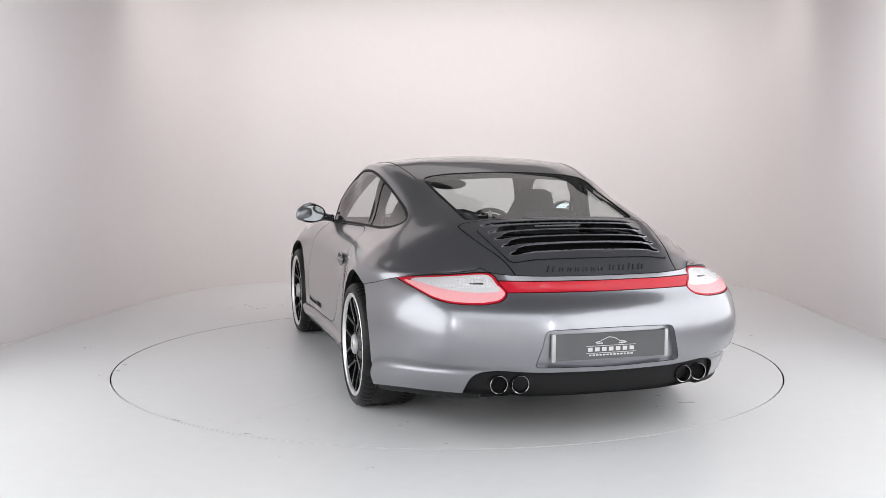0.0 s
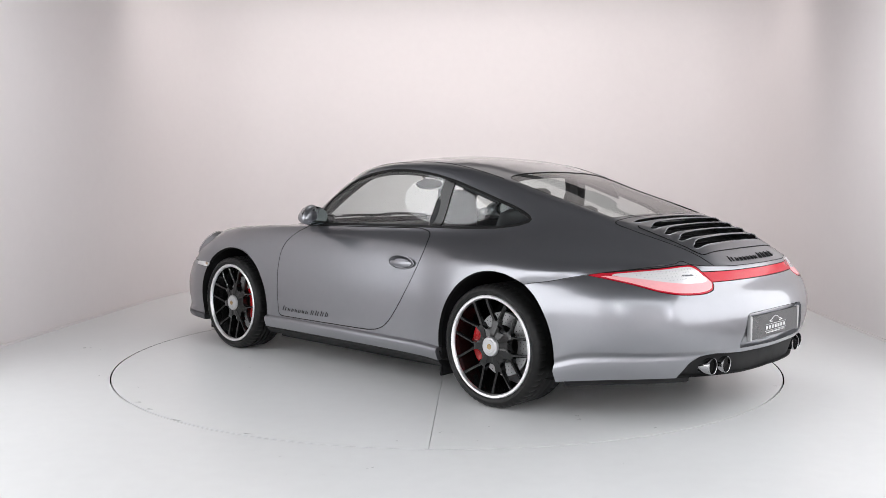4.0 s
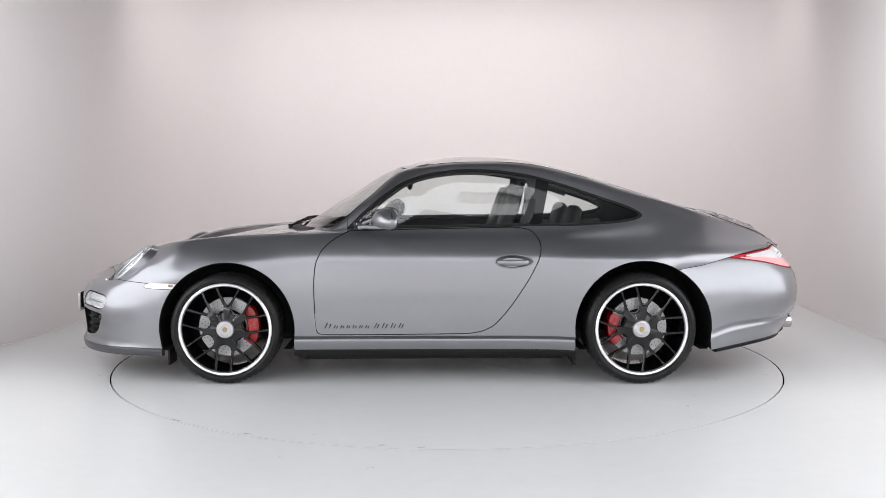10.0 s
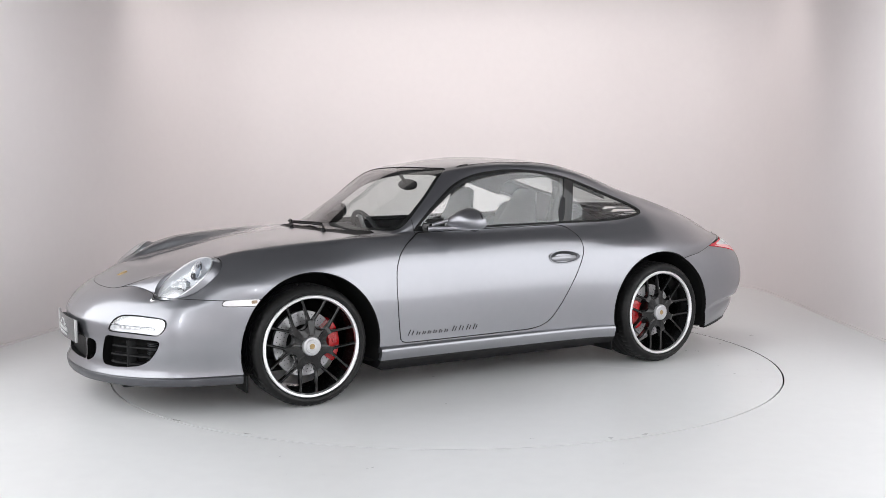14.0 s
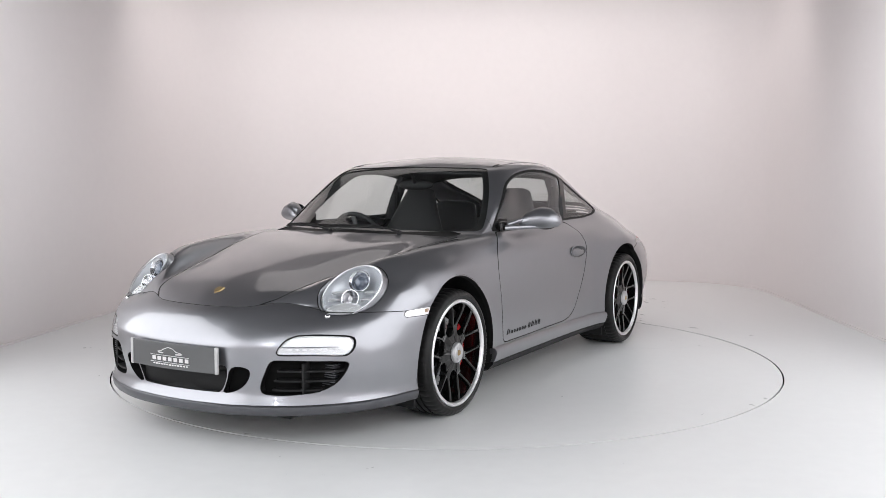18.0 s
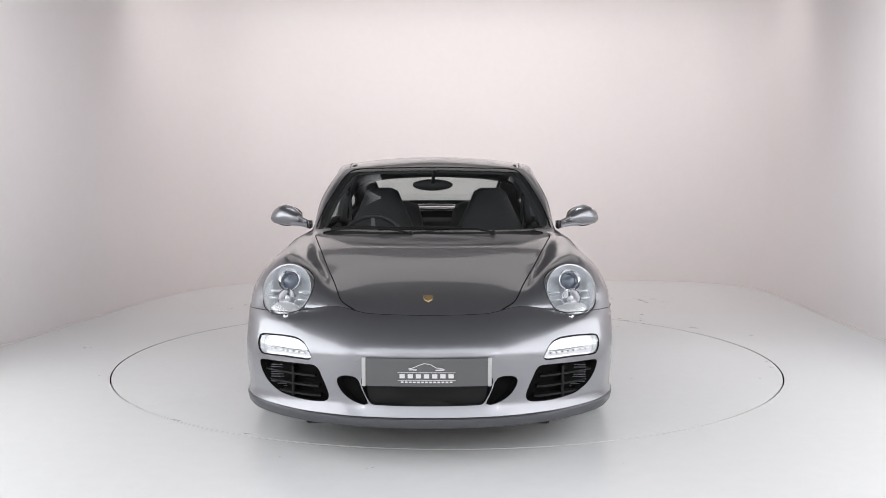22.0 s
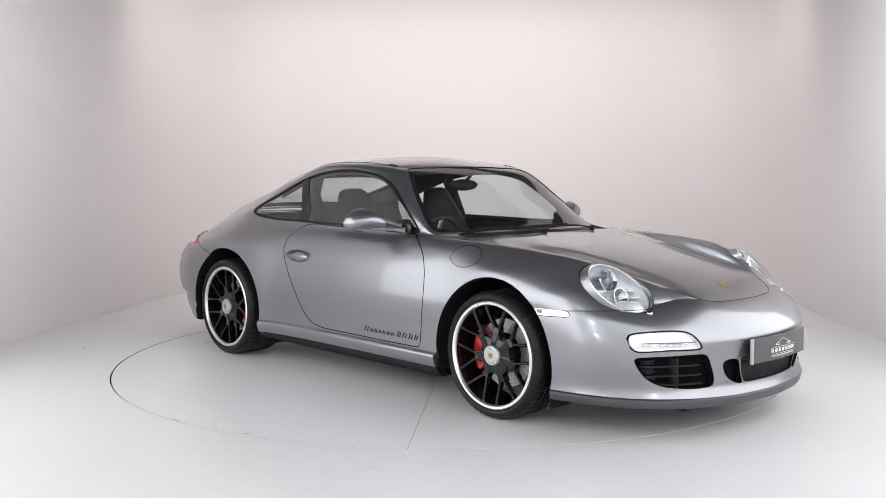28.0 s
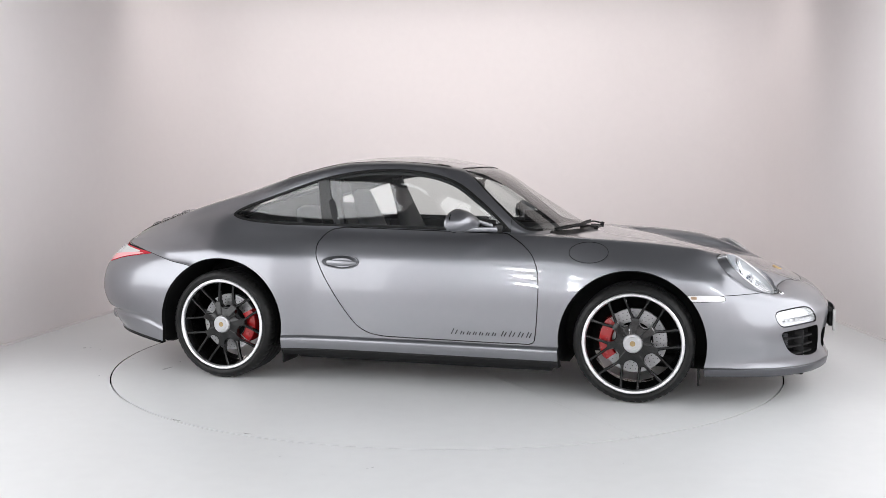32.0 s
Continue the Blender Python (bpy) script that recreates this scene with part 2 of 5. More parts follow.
def panel(name, skin, mat, parent, rim=0.014, label="", seal=True):
    """A pressed panel: the sheet and its folded edge."""
    v, n, f = skin.v, skin.n / np.maximum(np.linalg.norm(skin.n, axis=1, keepdims=True), 1e-9), list(skin.f)
    count = {}
    for face in f:
        for a, b in zip(face, face[1:] + face[:1]):
            count[(a, b)] = True
    edge = [(a, b) for a, b in count if (b, a) not in count]
    verts, norms = list(v), list(n)
    top, low = {}, {}
    for a, b in edge:
        for i in (a, b):
            if i not in top:
                top[i] = len(verts)
                verts.append(v[i])
                norms.append((0, 0, 0))
                low[i] = len(verts)
                verts.append(v[i] - rim * n[i])
                norms.append((0, 0, 0))
        f.append((top[b], top[a], low[a], low[b]))
    me = bpy.data.meshes.new(name)
    me.from_pydata([tuple(map(float, p)) for p in verts], [], f)
    me.materials.append(mat)
    if mat is PAINT and seal:
        me.materials.append(SEAL)
        me.polygons.foreach_set("material_index", [0] * len(skin.f) + [1] * (len(f) - len(skin.f)))
    me.polygons.foreach_set("use_smooth", [True] * len(me.polygons))
    me.update()
    me.normals_split_custom_set_from_vertices([tuple(map(float, q)) for q in norms])
    ob = new(name, me)
    ob.parent = parent
    if label:
        tagged(ob, label)
    return ob


def sheet(rows):
    """A Skin from a grid of points [row][column], with smooth normals outward."""
    g = np.asarray(rows, float)
    a, b = np.gradient(g, axis=0), np.gradient(g, axis=1)
    n = np.cross(a, b)
    n /= np.maximum(np.linalg.norm(n, axis=2, keepdims=True), 1e-9)
    r, c = g.shape[:2]
    f = [(i * c + j, (i + 1) * c + j, (i + 1) * c + j + 1, i * c + j + 1) for i in range(r - 1) for j in range(c - 1)]
    return Skin(g.reshape(-1, 3), n.reshape(-1, 3), f)


def mirrored(ob, parent):
    """The same part for the other side of the car."""
    me = ob.data.copy()
    flip = Matrix.Diagonal((1, -1, 1, 1))
    me.transform(flip)
    me.flip_normals()
    o = new(ob.name.split(".")[0], me)
    o.parent = parent
    o.matrix_basis = flip @ ob.matrix_basis @ flip
    for key in ("label",):
        if key in ob:
            o[key] = ob[key]
    return o


# ---- the studio ----
def studio():
    plan = spline([(-3.75, -2.6), (-3.55, 2.0), (-3.05, 6.4), (-2.74, 8.9), (-2.45, 9.8), (-1.7, 10.35), (0.3, 10.45),
                   (2.2, 10.4), (2.95, 10.15), (3.28, 9.4), (3.16, 6.5), (3.08, 2.0), (3.0, -2.6)], 120)
    t = np.gradient(plan, axis=0)
    out = np.stack([-t[:, 1], t[:, 0]], 1) / np.linalg.norm(t, axis=1, keepdims=True)
    top = 3.3
    verts, faces = [], []
    ring = [(0.0, top), (0.0, 2.2), (0.0, 1.2), (0.0, 0.4), (0.0, -0.01), (0.12, -0.01), (0.12, top)]
    for p, o in zip(plan, out):
        for d, z in ring:
            verts.append((p[0] + o[0] * d, p[1] + o[1] * d, z))
    k = len(ring)
    for i in range(len(plan) - 1):
        for j in range(k):
            a, b = i * k + j, i * k + (j + 1) % k
            faces.append((a, b, b + k, a + k))
    wall = link_mesh("wall_back", verts, faces, WALLPAINT)
    tagged(wall, "curved white painted studio wall round the turntable", "wall", kind="structure")
    bm = bmesh.new()
    box(bm, (-0.375, -2.66, 1.65), (6.9, 0.12, 3.32))
    w2 = part("wall_front", bm, WALLPAINT, None)
    tagged(w2, "white painted wall behind the lamps", "wall", kind="structure")
    # skirting line where the wall meets the floor
    verts, faces = [], []
    prof = [(-0.001, 0.016), (-0.012, 0.014), (-0.014, 0.001), (-0.001, 0.001)]
    for p, o in zip(plan, out):
        for d, z in prof:
            verts.append((p[0] + o[0] * d, p[1] + o[1] * d, z))
    for i in range(len(plan) - 1):
        for j in range(3):
            a = i * 4 + j
            faces.append((a, a + 1, a + 5, a + 4))
    tagged(link_mesh("trim", verts, faces, WALLPAINT), "thin white sealing bead at the foot of the wall", "trim", kind="structure")
    # floor with a round hole for the turntable
    rings, n = [2.083, 2.12, 2.6, 3.6, 6.0, 14.0], 160
    verts, faces = [], []
    for r in [(2.083, -0.03)] + [(q, 0.0) for q in rings]:
        for i in range(n):
            a = 6.283185 * i / n
            verts.append((AXIS[0] + r[0] * math.cos(a), AXIS[1] + r[0] * math.sin(a), r[1]))
    for k in range(len(rings)):
        for i in range(n):
            j = (i + 1) % n
            faces.append((k * n + i, (k + 1) * n + i, (k + 1) * n + j, k * n + j))
    tagged(link_mesh("floor", verts, faces, FLOORPAINT), "pale grey painted studio floor with a fine crack", "floor", kind="structure")
    # worn scuffs and a short crack in the paint
    floor = bpy.data.objects["floor"]
    rng = random.Random(4)
    for x, y, w, turn in ((2.29, 6.85, .05, 20), (-1.30, 4.46, .07, -32), (-.90, 4.22, .05, -20)):
        bm = bmesh.new()
        n = 9
        up, lo = [], []
        for i in range(n):
            u = w * (i / (n - 1) - .5)
            h = .0015 + .003 * rng.random() * math.sin(math.pi * i / (n - 1))
            c = .006 * (rng.random() - .5)
            for row, v in ((up, c + h), (lo, c - h)):
                row.append(bm.verts.new((x + u * math.cos(radians(turn)) - v * math.sin(radians(turn)), y + u * math.sin(radians(turn)) + v * math.cos(radians(turn)), .0012)))
        for i in range(n - 1):
            bm.faces.new((lo[i], lo[i + 1], up[i + 1], up[i]))
        part("scuff", bm, SCUFF, floor)
    bm = lathe([(0.0, -0.034), (2.0822, -0.034), (2.0822, -0.0006)], 160, "z")
    pit = part("floor_pit", bm, DARK, None)
    pit.location = (AXIS[0], AXIS[1], 0)
    tagged(pit, "dark gap under the turntable edge", "floor", kind="structure")
    bm = bmesh.new()
    box(bm, (-0.2, 3.9, 3.34), (9.0, 13.6, 0.08))
    tagged(part("ceiling", bm, CEILPAINT, None), "dark studio ceiling above the lamps", "ceiling", kind="structure")


def turntable():
    """The round platform, in two plates with a fine joint between them."""
    root = tagged(new("turntable"), "round pale grey painted turntable flush with the floor", "turntable")
    n, r, g = 90, 2.0742, 0.0012
    for side in (1, -1):
        bm = bmesh.new()
        tops, lows = [], []
        for i in range(n + 1):
            a = math.asin(g / r) + (math.pi - 2 * math.asin(g / r)) * i / n
            x, y = r * math.cos(a), r * math.sin(a) * side
            tops.append(bm.verts.new((x, y, 0)))
            lows.append(bm.verts.new((x, y, -0.028)))
        bm.faces.new(tops)
        for i in range(n + 1):
            j = (i + 1) % (n + 1)
            bm.faces.new((tops[i], tops[j], lows[j], lows[i]))
        part("plate", bm, FLOORPAINT, root)
    return root


# ---- the car's bodywork ----
# Lines of the body from nose to tail, each a run of (x, y, z): x forward, y to the car's left, z up.
LOWER = [(1.895, 0.605, 0.587), (1.785, 0.76, 0.585), (1.63, 0.84, 0.577), (1.45, 0.866, 0.575), (1.175, 0.88, 0.3), (0.785, 0.858, 0.27),
        (0.42, 0.856, 0.268), (0.2, 0.854, 0.268), (-0.02, 0.854, 0.268), (-0.27, 0.856, 0.268), (-0.6, 0.868, 0.268),
        (-0.86, 0.905, 0.262), (-1.2, 0.92, 0.3), (-1.37, 0.9, 0.648), (-1.53, 0.872, 0.678), (-1.7, 0.808, 0.716), (-1.87, 0.705, 0.745),
        (-1.985, 0.605, 0.762)]
FLANK = [(1.9, 0.575, 0.594), (1.785, 0.748, 0.594), (1.63, 0.826, 0.625), (1.445, 0.863, 0.628), (1.175, 0.884, 0.55), (0.79, 0.86, 0.5),
        (0.43, 0.852, 0.5), (0.2, 0.85, 0.5), (-0.02, 0.85, 0.5), (-0.27, 0.852, 0.5), (-0.6, 0.866, 0.5), (-0.88, 0.905, 0.475),
        (-1.2, 0.926, 0.55), (-1.375, 0.903, 0.665), (-1.535, 0.872, 0.692), (-1.703, 0.802, 0.726), (-1.868, 0.695, 0.746),
        (-1.995, 0.59, 0.765)]
WAIST = [(1.905, 0.545, 0.6), (1.775, 0.735, 0.606), (1.62, 0.806, 0.668), (1.44, 0.838, 0.69), (1.175, 0.855, 0.7), (0.8, 0.832, 0.695),
        (0.45, 0.828, 0.695), (0.22, 0.828, 0.695), (0, 0.828, 0.695), (-0.25, 0.83, 0.695), (-0.6, 0.844, 0.698), (-0.9, 0.8835, 0.708),
        (-1.2, 0.91, 0.715), (-1.38, 0.8985, 0.7185), (-1.54, 0.8668, 0.7262), (-1.706, 0.789, 0.741), (-1.866, 0.685, 0.752),
        (-2.005, 0.57, 0.768)]
SHOULDER = [(1.91, 0.51, 0.606), (1.79, 0.685, 0.625), (1.625, 0.748, 0.706), (1.43, 0.772, 0.768), (1.175, 0.785, 0.785),
        (0.82, 0.791, 0.793), (0.48, 0.784, 0.803), (0.23, 0.781, 0.803), (0, 0.781, 0.803), (-0.25, 0.781, 0.803), (-0.6, 0.795, 0.8),
        (-0.9, 0.814, 0.802), (-1.2, 0.83, 0.805), (-1.4, 0.821, 0.792), (-1.55, 0.7935, 0.78), (-1.71, 0.741, 0.77),
        (-1.86, 0.655, 0.768), (-2.013, 0.54, 0.771)]
CREST = [(1.925, 0.47, 0.614), (1.8, 0.6, 0.665), (1.6, 0.652, 0.774), (1.43, 0.683, 0.812), (1.175, 0.71, 0.836), (0.85, 0.725, 0.853),
        (0.5, 0.725, 0.862), (0.25, 0.715, 0.868), (0, 0.712, 0.872), (-0.25, 0.708, 0.877), (-0.6, 0.7024, 0.882), (-0.9, 0.7011, 0.8903),
        (-1.2, 0.6882, 0.9128), (-1.42, 0.6728, 0.898), (-1.57, 0.6686, 0.87), (-1.73, 0.6374, 0.8326), (-1.88, 0.5911, 0.8011),
        (-2.025, 0.5167, 0.782)]
RAIL = [(1.945, 0.43, 0.62), (1.815, 0.498, 0.69), (1.66, 0.535, 0.748), (1.43, 0.605, 0.798), (1.175, 0.645, 0.828), (0.88, 0.685, 0.85),
        (0.56, 0.7, 0.868), (0.33, 0.685, 1.03), (0.06, 0.607, 1.212), (-0.2, 0.615, 1.242), (-0.55, 0.615, 1.217),
        (-0.89, 0.5981, 1.1241), (-1.2, 0.5814, 1.0249), (-1.43, 0.57, 0.958), (-1.6, 0.573, 0.916), (-1.77, 0.5458, 0.8688),
        (-1.92, 0.5067, 0.8274), (-2.062, 0.486, 0.766)]
EDGE = [(1.965, 0.385, 0.622), (1.885, 0.405, 0.662), (1.725, 0.435, 0.699), (1.43, 0.515, 0.755), (1.175, 0.57, 0.806),
        (0.9, 0.635, 0.846), (0.61, 0.69, 0.87), (0.4, 0.642, 1.03), (0.17, 0.53, 1.218), (-0.2, 0.552, 1.262), (-0.55, 0.55, 1.252),
        (-0.89, 0.5166, 1.1781), (-1.2, 0.4997, 1.0811), (-1.45, 0.493, 1.011), (-1.63, 0.486, 0.956), (-1.82, 0.4542, 0.8937),
        (-1.97, 0.431, 0.8389), (-2.118, 0.418, 0.758)]
INNER = [(2.04, 0.24, 0.602), (1.93, 0.25, 0.651), (1.76, 0.27, 0.701), (1.44, 0.3, 0.772), (1.175, 0.33, 0.823), (0.93, 0.36, 0.858),
        (0.79, 0.37, 0.88), (0.49, 0.33, 1.058), (0.2, 0.28, 1.232), (-0.2, 0.31, 1.291), (-0.55, 0.31, 1.277), (-0.885, 0.28, 1.2035),
        (-1.2, 0.27, 1.1109), (-1.45, 0.26, 1.032), (-1.65, 0.26, 0.972), (-1.85, 0.25, 0.9111), (-2, 0.25, 0.8565), (-2.173, 0.25, 0.753)]
SPINE = [(2.06, 0, 0.598), (1.95, 0, 0.645), (1.78, 0, 0.701), (1.45, 0, 0.776), (1.175, 0, 0.826), (0.95, 0, 0.86), (0.84, 0, 0.882),
        (0.53, 0, 1.063), (0.22, 0, 1.236), (-0.2, 0, 1.306), (-0.55, 0, 1.284), (-0.88, 0, 1.212), (-1.2, 0, 1.118), (-1.45, 0, 1.038),
        (-1.65, 0, 0.976), (-1.85, 0, 0.915), (-2, 0, 0.861), (-2.185, 0, 0.752)]


def relax(g, times=4):
    """Evens out a grid of points, its border held."""
    for _ in range(times):
        q = g.copy()
        q[1:-1, 1:-1] = 0.5 * g[1:-1, 1:-1] + 0.125 * (g[:-2, 1:-1] + g[2:, 1:-1] + g[1:-1, :-2] + g[1:-1, 2:])
        g = q
    return g


def main_grid():
    net = np.array([LOWER, FLANK, WAIST, SHOULDER, CREST, RAIL, EDGE, INNER, SPINE])
    net = np.concatenate([net, net[-2::-1] * np.array([1, -1, 1])])
    step = np.linalg.norm(np.diff(net, axis=1), axis=2).mean(0)
    t = np.concatenate([[0], np.cumsum(step)])
    s = np.linspace(0, t[-1], 260)
    lines = np.stack([makima(t, row, s) for row in net])
    cols = []
    for c in range(lines.shape[1]):
        p = lines[:, c]
        d = np.concatenate([[0], np.cumsum(np.maximum(np.linalg.norm(np.diff(p, axis=0), axis=1), 1e-4))])
        u = np.concatenate([np.linspace(d[i], d[i + 1], 8)[:-1] for i in range(len(d) - 1)] + [[d[-1]]])
        cols.append(makima(d, p, u))
    return relax(np.array(cols)), s, t


def arc_resample(p, n):
    c = np.concatenate([[0], np.cumsum(np.linalg.norm(np.diff(p, axis=0), axis=1))])
    w = np.linspace(0, c[-1], n)
    return np.stack([np.interp(w, c, p[:, k]) for k in range(3)], 1)


def end_grid(top, rows, n=80, fine=9):
    """A bumper: rows of half-width curves below a top edge, from the middle to the wheel opening, mirrored."""
    lines = [arc_resample(top, n)] + [spline(r, n) for r in rows]
    lines = np.stack(lines)
    out = []
    for c in range(n):
        p = lines[:, c]
        d = np.concatenate([[0], np.cumsum(np.linalg.norm(np.diff(p, axis=0), axis=1))])
        u = np.concatenate([np.linspace(d[i], d[i + 1], fine)[:-1] for i in range(len(d) - 1)] + [[d[-1]]])
        out.append(makima(d, p, u))
    half = np.array(out).transpose(1, 0, 2)
    half[:, 0, 1] = 0
    full = np.concatenate([half[:, :0:-1] * np.array([1, -1, 1]), half], 1)
    return relax(full, 3)


# the headlamp's rim: an oval round HEAD_C with the two half-axes HEAD_B (rearward, up) and HEAD_A (outward)
HEAD_C = Vector((1.7555, .640, .6646))
HEAD_A = Vector((-.0481, .1172, .0031))
HEAD_B = Vector((-.1131, -.0021, .1033))
HEAD_L, HEAD_U = HEAD_A.normalized(), HEAD_B.normalized()
HEAD_N = HEAD_L.cross(HEAD_U).normalized()
if HEAD_N.x < 0:
    HEAD_N = -HEAD_N
HEAD_OUT = (HEAD_B.length + .018, HEAD_A.length + .013, .007)    # the surround's half-axes and its shift rearward


def head_coords(v, side):
    """Places along the lamp's two axes and above its plane."""
    m = np.linalg.inv(np.stack([np.array(HEAD_U), np.array(HEAD_L), np.array(HEAD_N)], 1))
    q = (v * np.array([1, side, 1]) - np.array(HEAD_C)) @ m.T
    return q[:, 0], q[:, 1], q[:, 2]


def head_oval(v, side):
    """Below zero within the headlamp surround's oval on that side."""
    u, w, d = head_coords(v, side)
    a, b, shift = HEAD_OUT
    f = (np.sqrt(((u - shift) / a) ** 2 + (w / b) ** 2) - 1) * 0.13
    return np.where(np.abs(d) < 0.16, f, 9.0)


def side_cut(v, poly, side, ymin=0.45):
    f = inside(v[:, [0, 2]], poly)
    return np.where(v[:, 1] * side > ymin, f, 9.0)


def end_cut(v, poly, side, lo):
    """An outline in the end view (y, z); side 0 takes it as it stands, lo bounds x by its sign."""
    yz = v[:, [1, 2]] * np.array([side or 1, 1])
    f = inside(yz, poly)
    return np.where(v[:, 0] * np.sign(lo) > abs(lo), f, 9.0)


def wheel_cut(v, c, r):
    f = np.hypot(v[:, 0] - c[0], v[:, 2] - c[1]) - r
    return np.where(np.abs(v[:, 1]) > 0.5, f, 9.0)


ARCH_F, ARCH_R = ((1.174, .311), .383), ((-1.189, .317), .388)
DLO = outline([(.505, .874), (.30, .876), (0, .882), (-.30, .887), (-.60, .891), (-.85, .894), (-1.03, .905), (-1.16, .922), (-1.232, .953),
               (-1.175, .992), (-1.0, 1.055), (-.84, 1.108), (-.675, 1.160), (-.51, 1.197), (-.345, 1.217), (-.178, 1.220), (-.01, 1.203), (.16, 1.155), (.33, 1.042)], 220)
DOOR = outline([(.47, .868), (.54, .838), (.60, .798), (.65, .74), (.676, .66), (.682, .56), (.678, .436), (.666, .30), (.655, .283), (.62, .281), (.3, .281), (0, .283), (-.17, .285),
                (-.25, .294), (-.33, .325), (-.396, .388), (-.492, .518), (-.571, .648), (-.608, .735), (-.612, .79), (-.59, .84), (-.55, .872), (-.45, .885), (-.2, .880), (.1, .874), (.3, .870)], 240)
HOOD = outline([(.905, 0), (.89, .25), (.845, .48), (.80, .61), (.79, .645), (.86, .640), (1.1, .588), (1.5, .492), (1.75, .428), (1.88, .397), (1.94, .375), (1.99, .33),
                (2.10, .2), (2.14, 0), (2.10, -.2), (1.99, -.33), (1.94, -.375), (1.88, -.397), (1.75, -.428), (1.5, -.492), (1.1, -.588), (.86, -.640), (.79, -.645), (.80, -.61), (.845, -.48), (.89, -.25)], 260)
SCREEN = outline([(.845, 0), (.825, .25), (.765, .45), (.665, .615), (.62, .663), (.575, .678), (.50, .664), (.40, .628), (.30, .580), (.205, .522), (.17, .496), (.165, .45), (.195, .28),
                  (.21, 0), (.195, -.28), (.165, -.45), (.17, -.496), (.205, -.522), (.30, -.580), (.40, -.628), (.50, -.664), (.575, -.678), (.62, -.663), (.665, -.615), (.765, -.45), (.825, -.25)], 240)
REARGLASS = outline([(-.90, 0), (-.905, .25), (-.92, .42), (-.945, .468), (-1.0, .478), (-1.2, .468), (-1.45, .456), (-1.58, .450), (-1.612, .43), (-1.625, .25),
                     (-1.63, 0), (-1.625, -.25), (-1.612, -.43), (-1.58, -.450), (-1.45, -.456), (-1.2, -.468), (-1.0, -.478), (-.945, -.468), (-.92, -.42), (-.905, -.25)], 220)
LID = outline([(-1.645, 0), (-1.64, .30), (-1.635, .46), (-1.645, .497), (-1.70, .493), (-1.82, .468), (-1.95, .435), (-2.05, .405), (-2.2, .37), (-2.25, 0),
               (-2.2, -.37), (-2.05, -.405), (-1.95, -.435), (-1.82, -.468), (-1.70, -.493), (-1.645, -.497), (-1.635, -.46), (-1.64, -.30)], 220)
COWL = outline([(.91, 0), (.895, .25), (.85, .47), (.79, .60), (.70, .612), (.72, .52), (.80, .35), (.83, .2), (.84, 0), (.83, -.2), (.80, -.35), (.72, -.52), (.70, -.612), (.79, -.60), (.85, -.47), (.895, -.25)], 160)
MARKER = outline([(1.642, .556), (1.628, .548), (1.56, .545), (1.478, .543), (1.462, .552), (1.452, .572), (1.47, .577), (1.56, .578), (1.625, .576)], 80)
INTAKE = outline([(.736, .384), (.622, .393), (.480, .396), (.462, .388), (.440, .345), (.415, .284), (.415, .258), (.432, .246), (.52, .243), (.623, .255), (.685, .286), (.722, .332)], 120)
SLOT = outline([(.372, .349), (.289, .352), (.268, .30), (.245, .246), (.265, .244), (.314, .261), (.352, .291), (.372, .328)], 90)
MOUTH = outline([(.262, .365), (.270, .350), (.238, .258), (.222, .245), (0, .243), (-.222, .245), (-.238, .258), (-.270, .350), (-.262, .365), (0, .367)], 140)
FOG = outline([(.748, .470), (.738, .488), (.705, .497), (.63, .503), (.568, .502), (.525, .487), (.500, .455), (.488, .425), (.50, .419), (.62, .419), (.725, .413), (.744, .430)], 110)
TAILLAMP = outline([(.812, .718), (.76, .731), (.70, .7435), (.60, .757), (.50, .765), (.480, .760), (.456, .715), (.436, .684), (.445, .668), (.48, .648), (.56, .638), (.65, .640), (.72, .653), (.775, .685)], 140)
TAILCLEAR = outline([(.775, .718), (.70, .737), (.60, .750), (.51, .757), (.490, .752), (.470, .714), (.462, .694), (.52, .686), (.60, .687), (.68, .697), (.735, .709)], 120)
STRIP = outline([(.485, .733), (.48, .728), (.458, .690), (.455, .685), (.2, .684), (0, .683), (-.2, .684), (-.455, .685), (-.458, .690), (-.48, .728), (-.485, .733), (-.2, .731), (0, .730), (.2, .731)], smooth=False)
RECESS = outline([(.285, .531), (.302, .520), (.318, .46), (.340, .385), (.335, .372), (.2, .368), (0, .364), (-.2, .368), (-.335, .372), (-.340, .385), (-.318, .46), (-.302, .520), (-.285, .531), (0, .536)], 160)
DIFFUSER = outline([(.60, .18), (.605, .27), (.585, .325), (.54, .349), (.48, .356), (.3, .346), (0, .342), (-.3, .346), (-.48, .356), (-.54, .349), (-.585, .325), (-.605, .27), (-.60, .18), (0, .16)], 180)


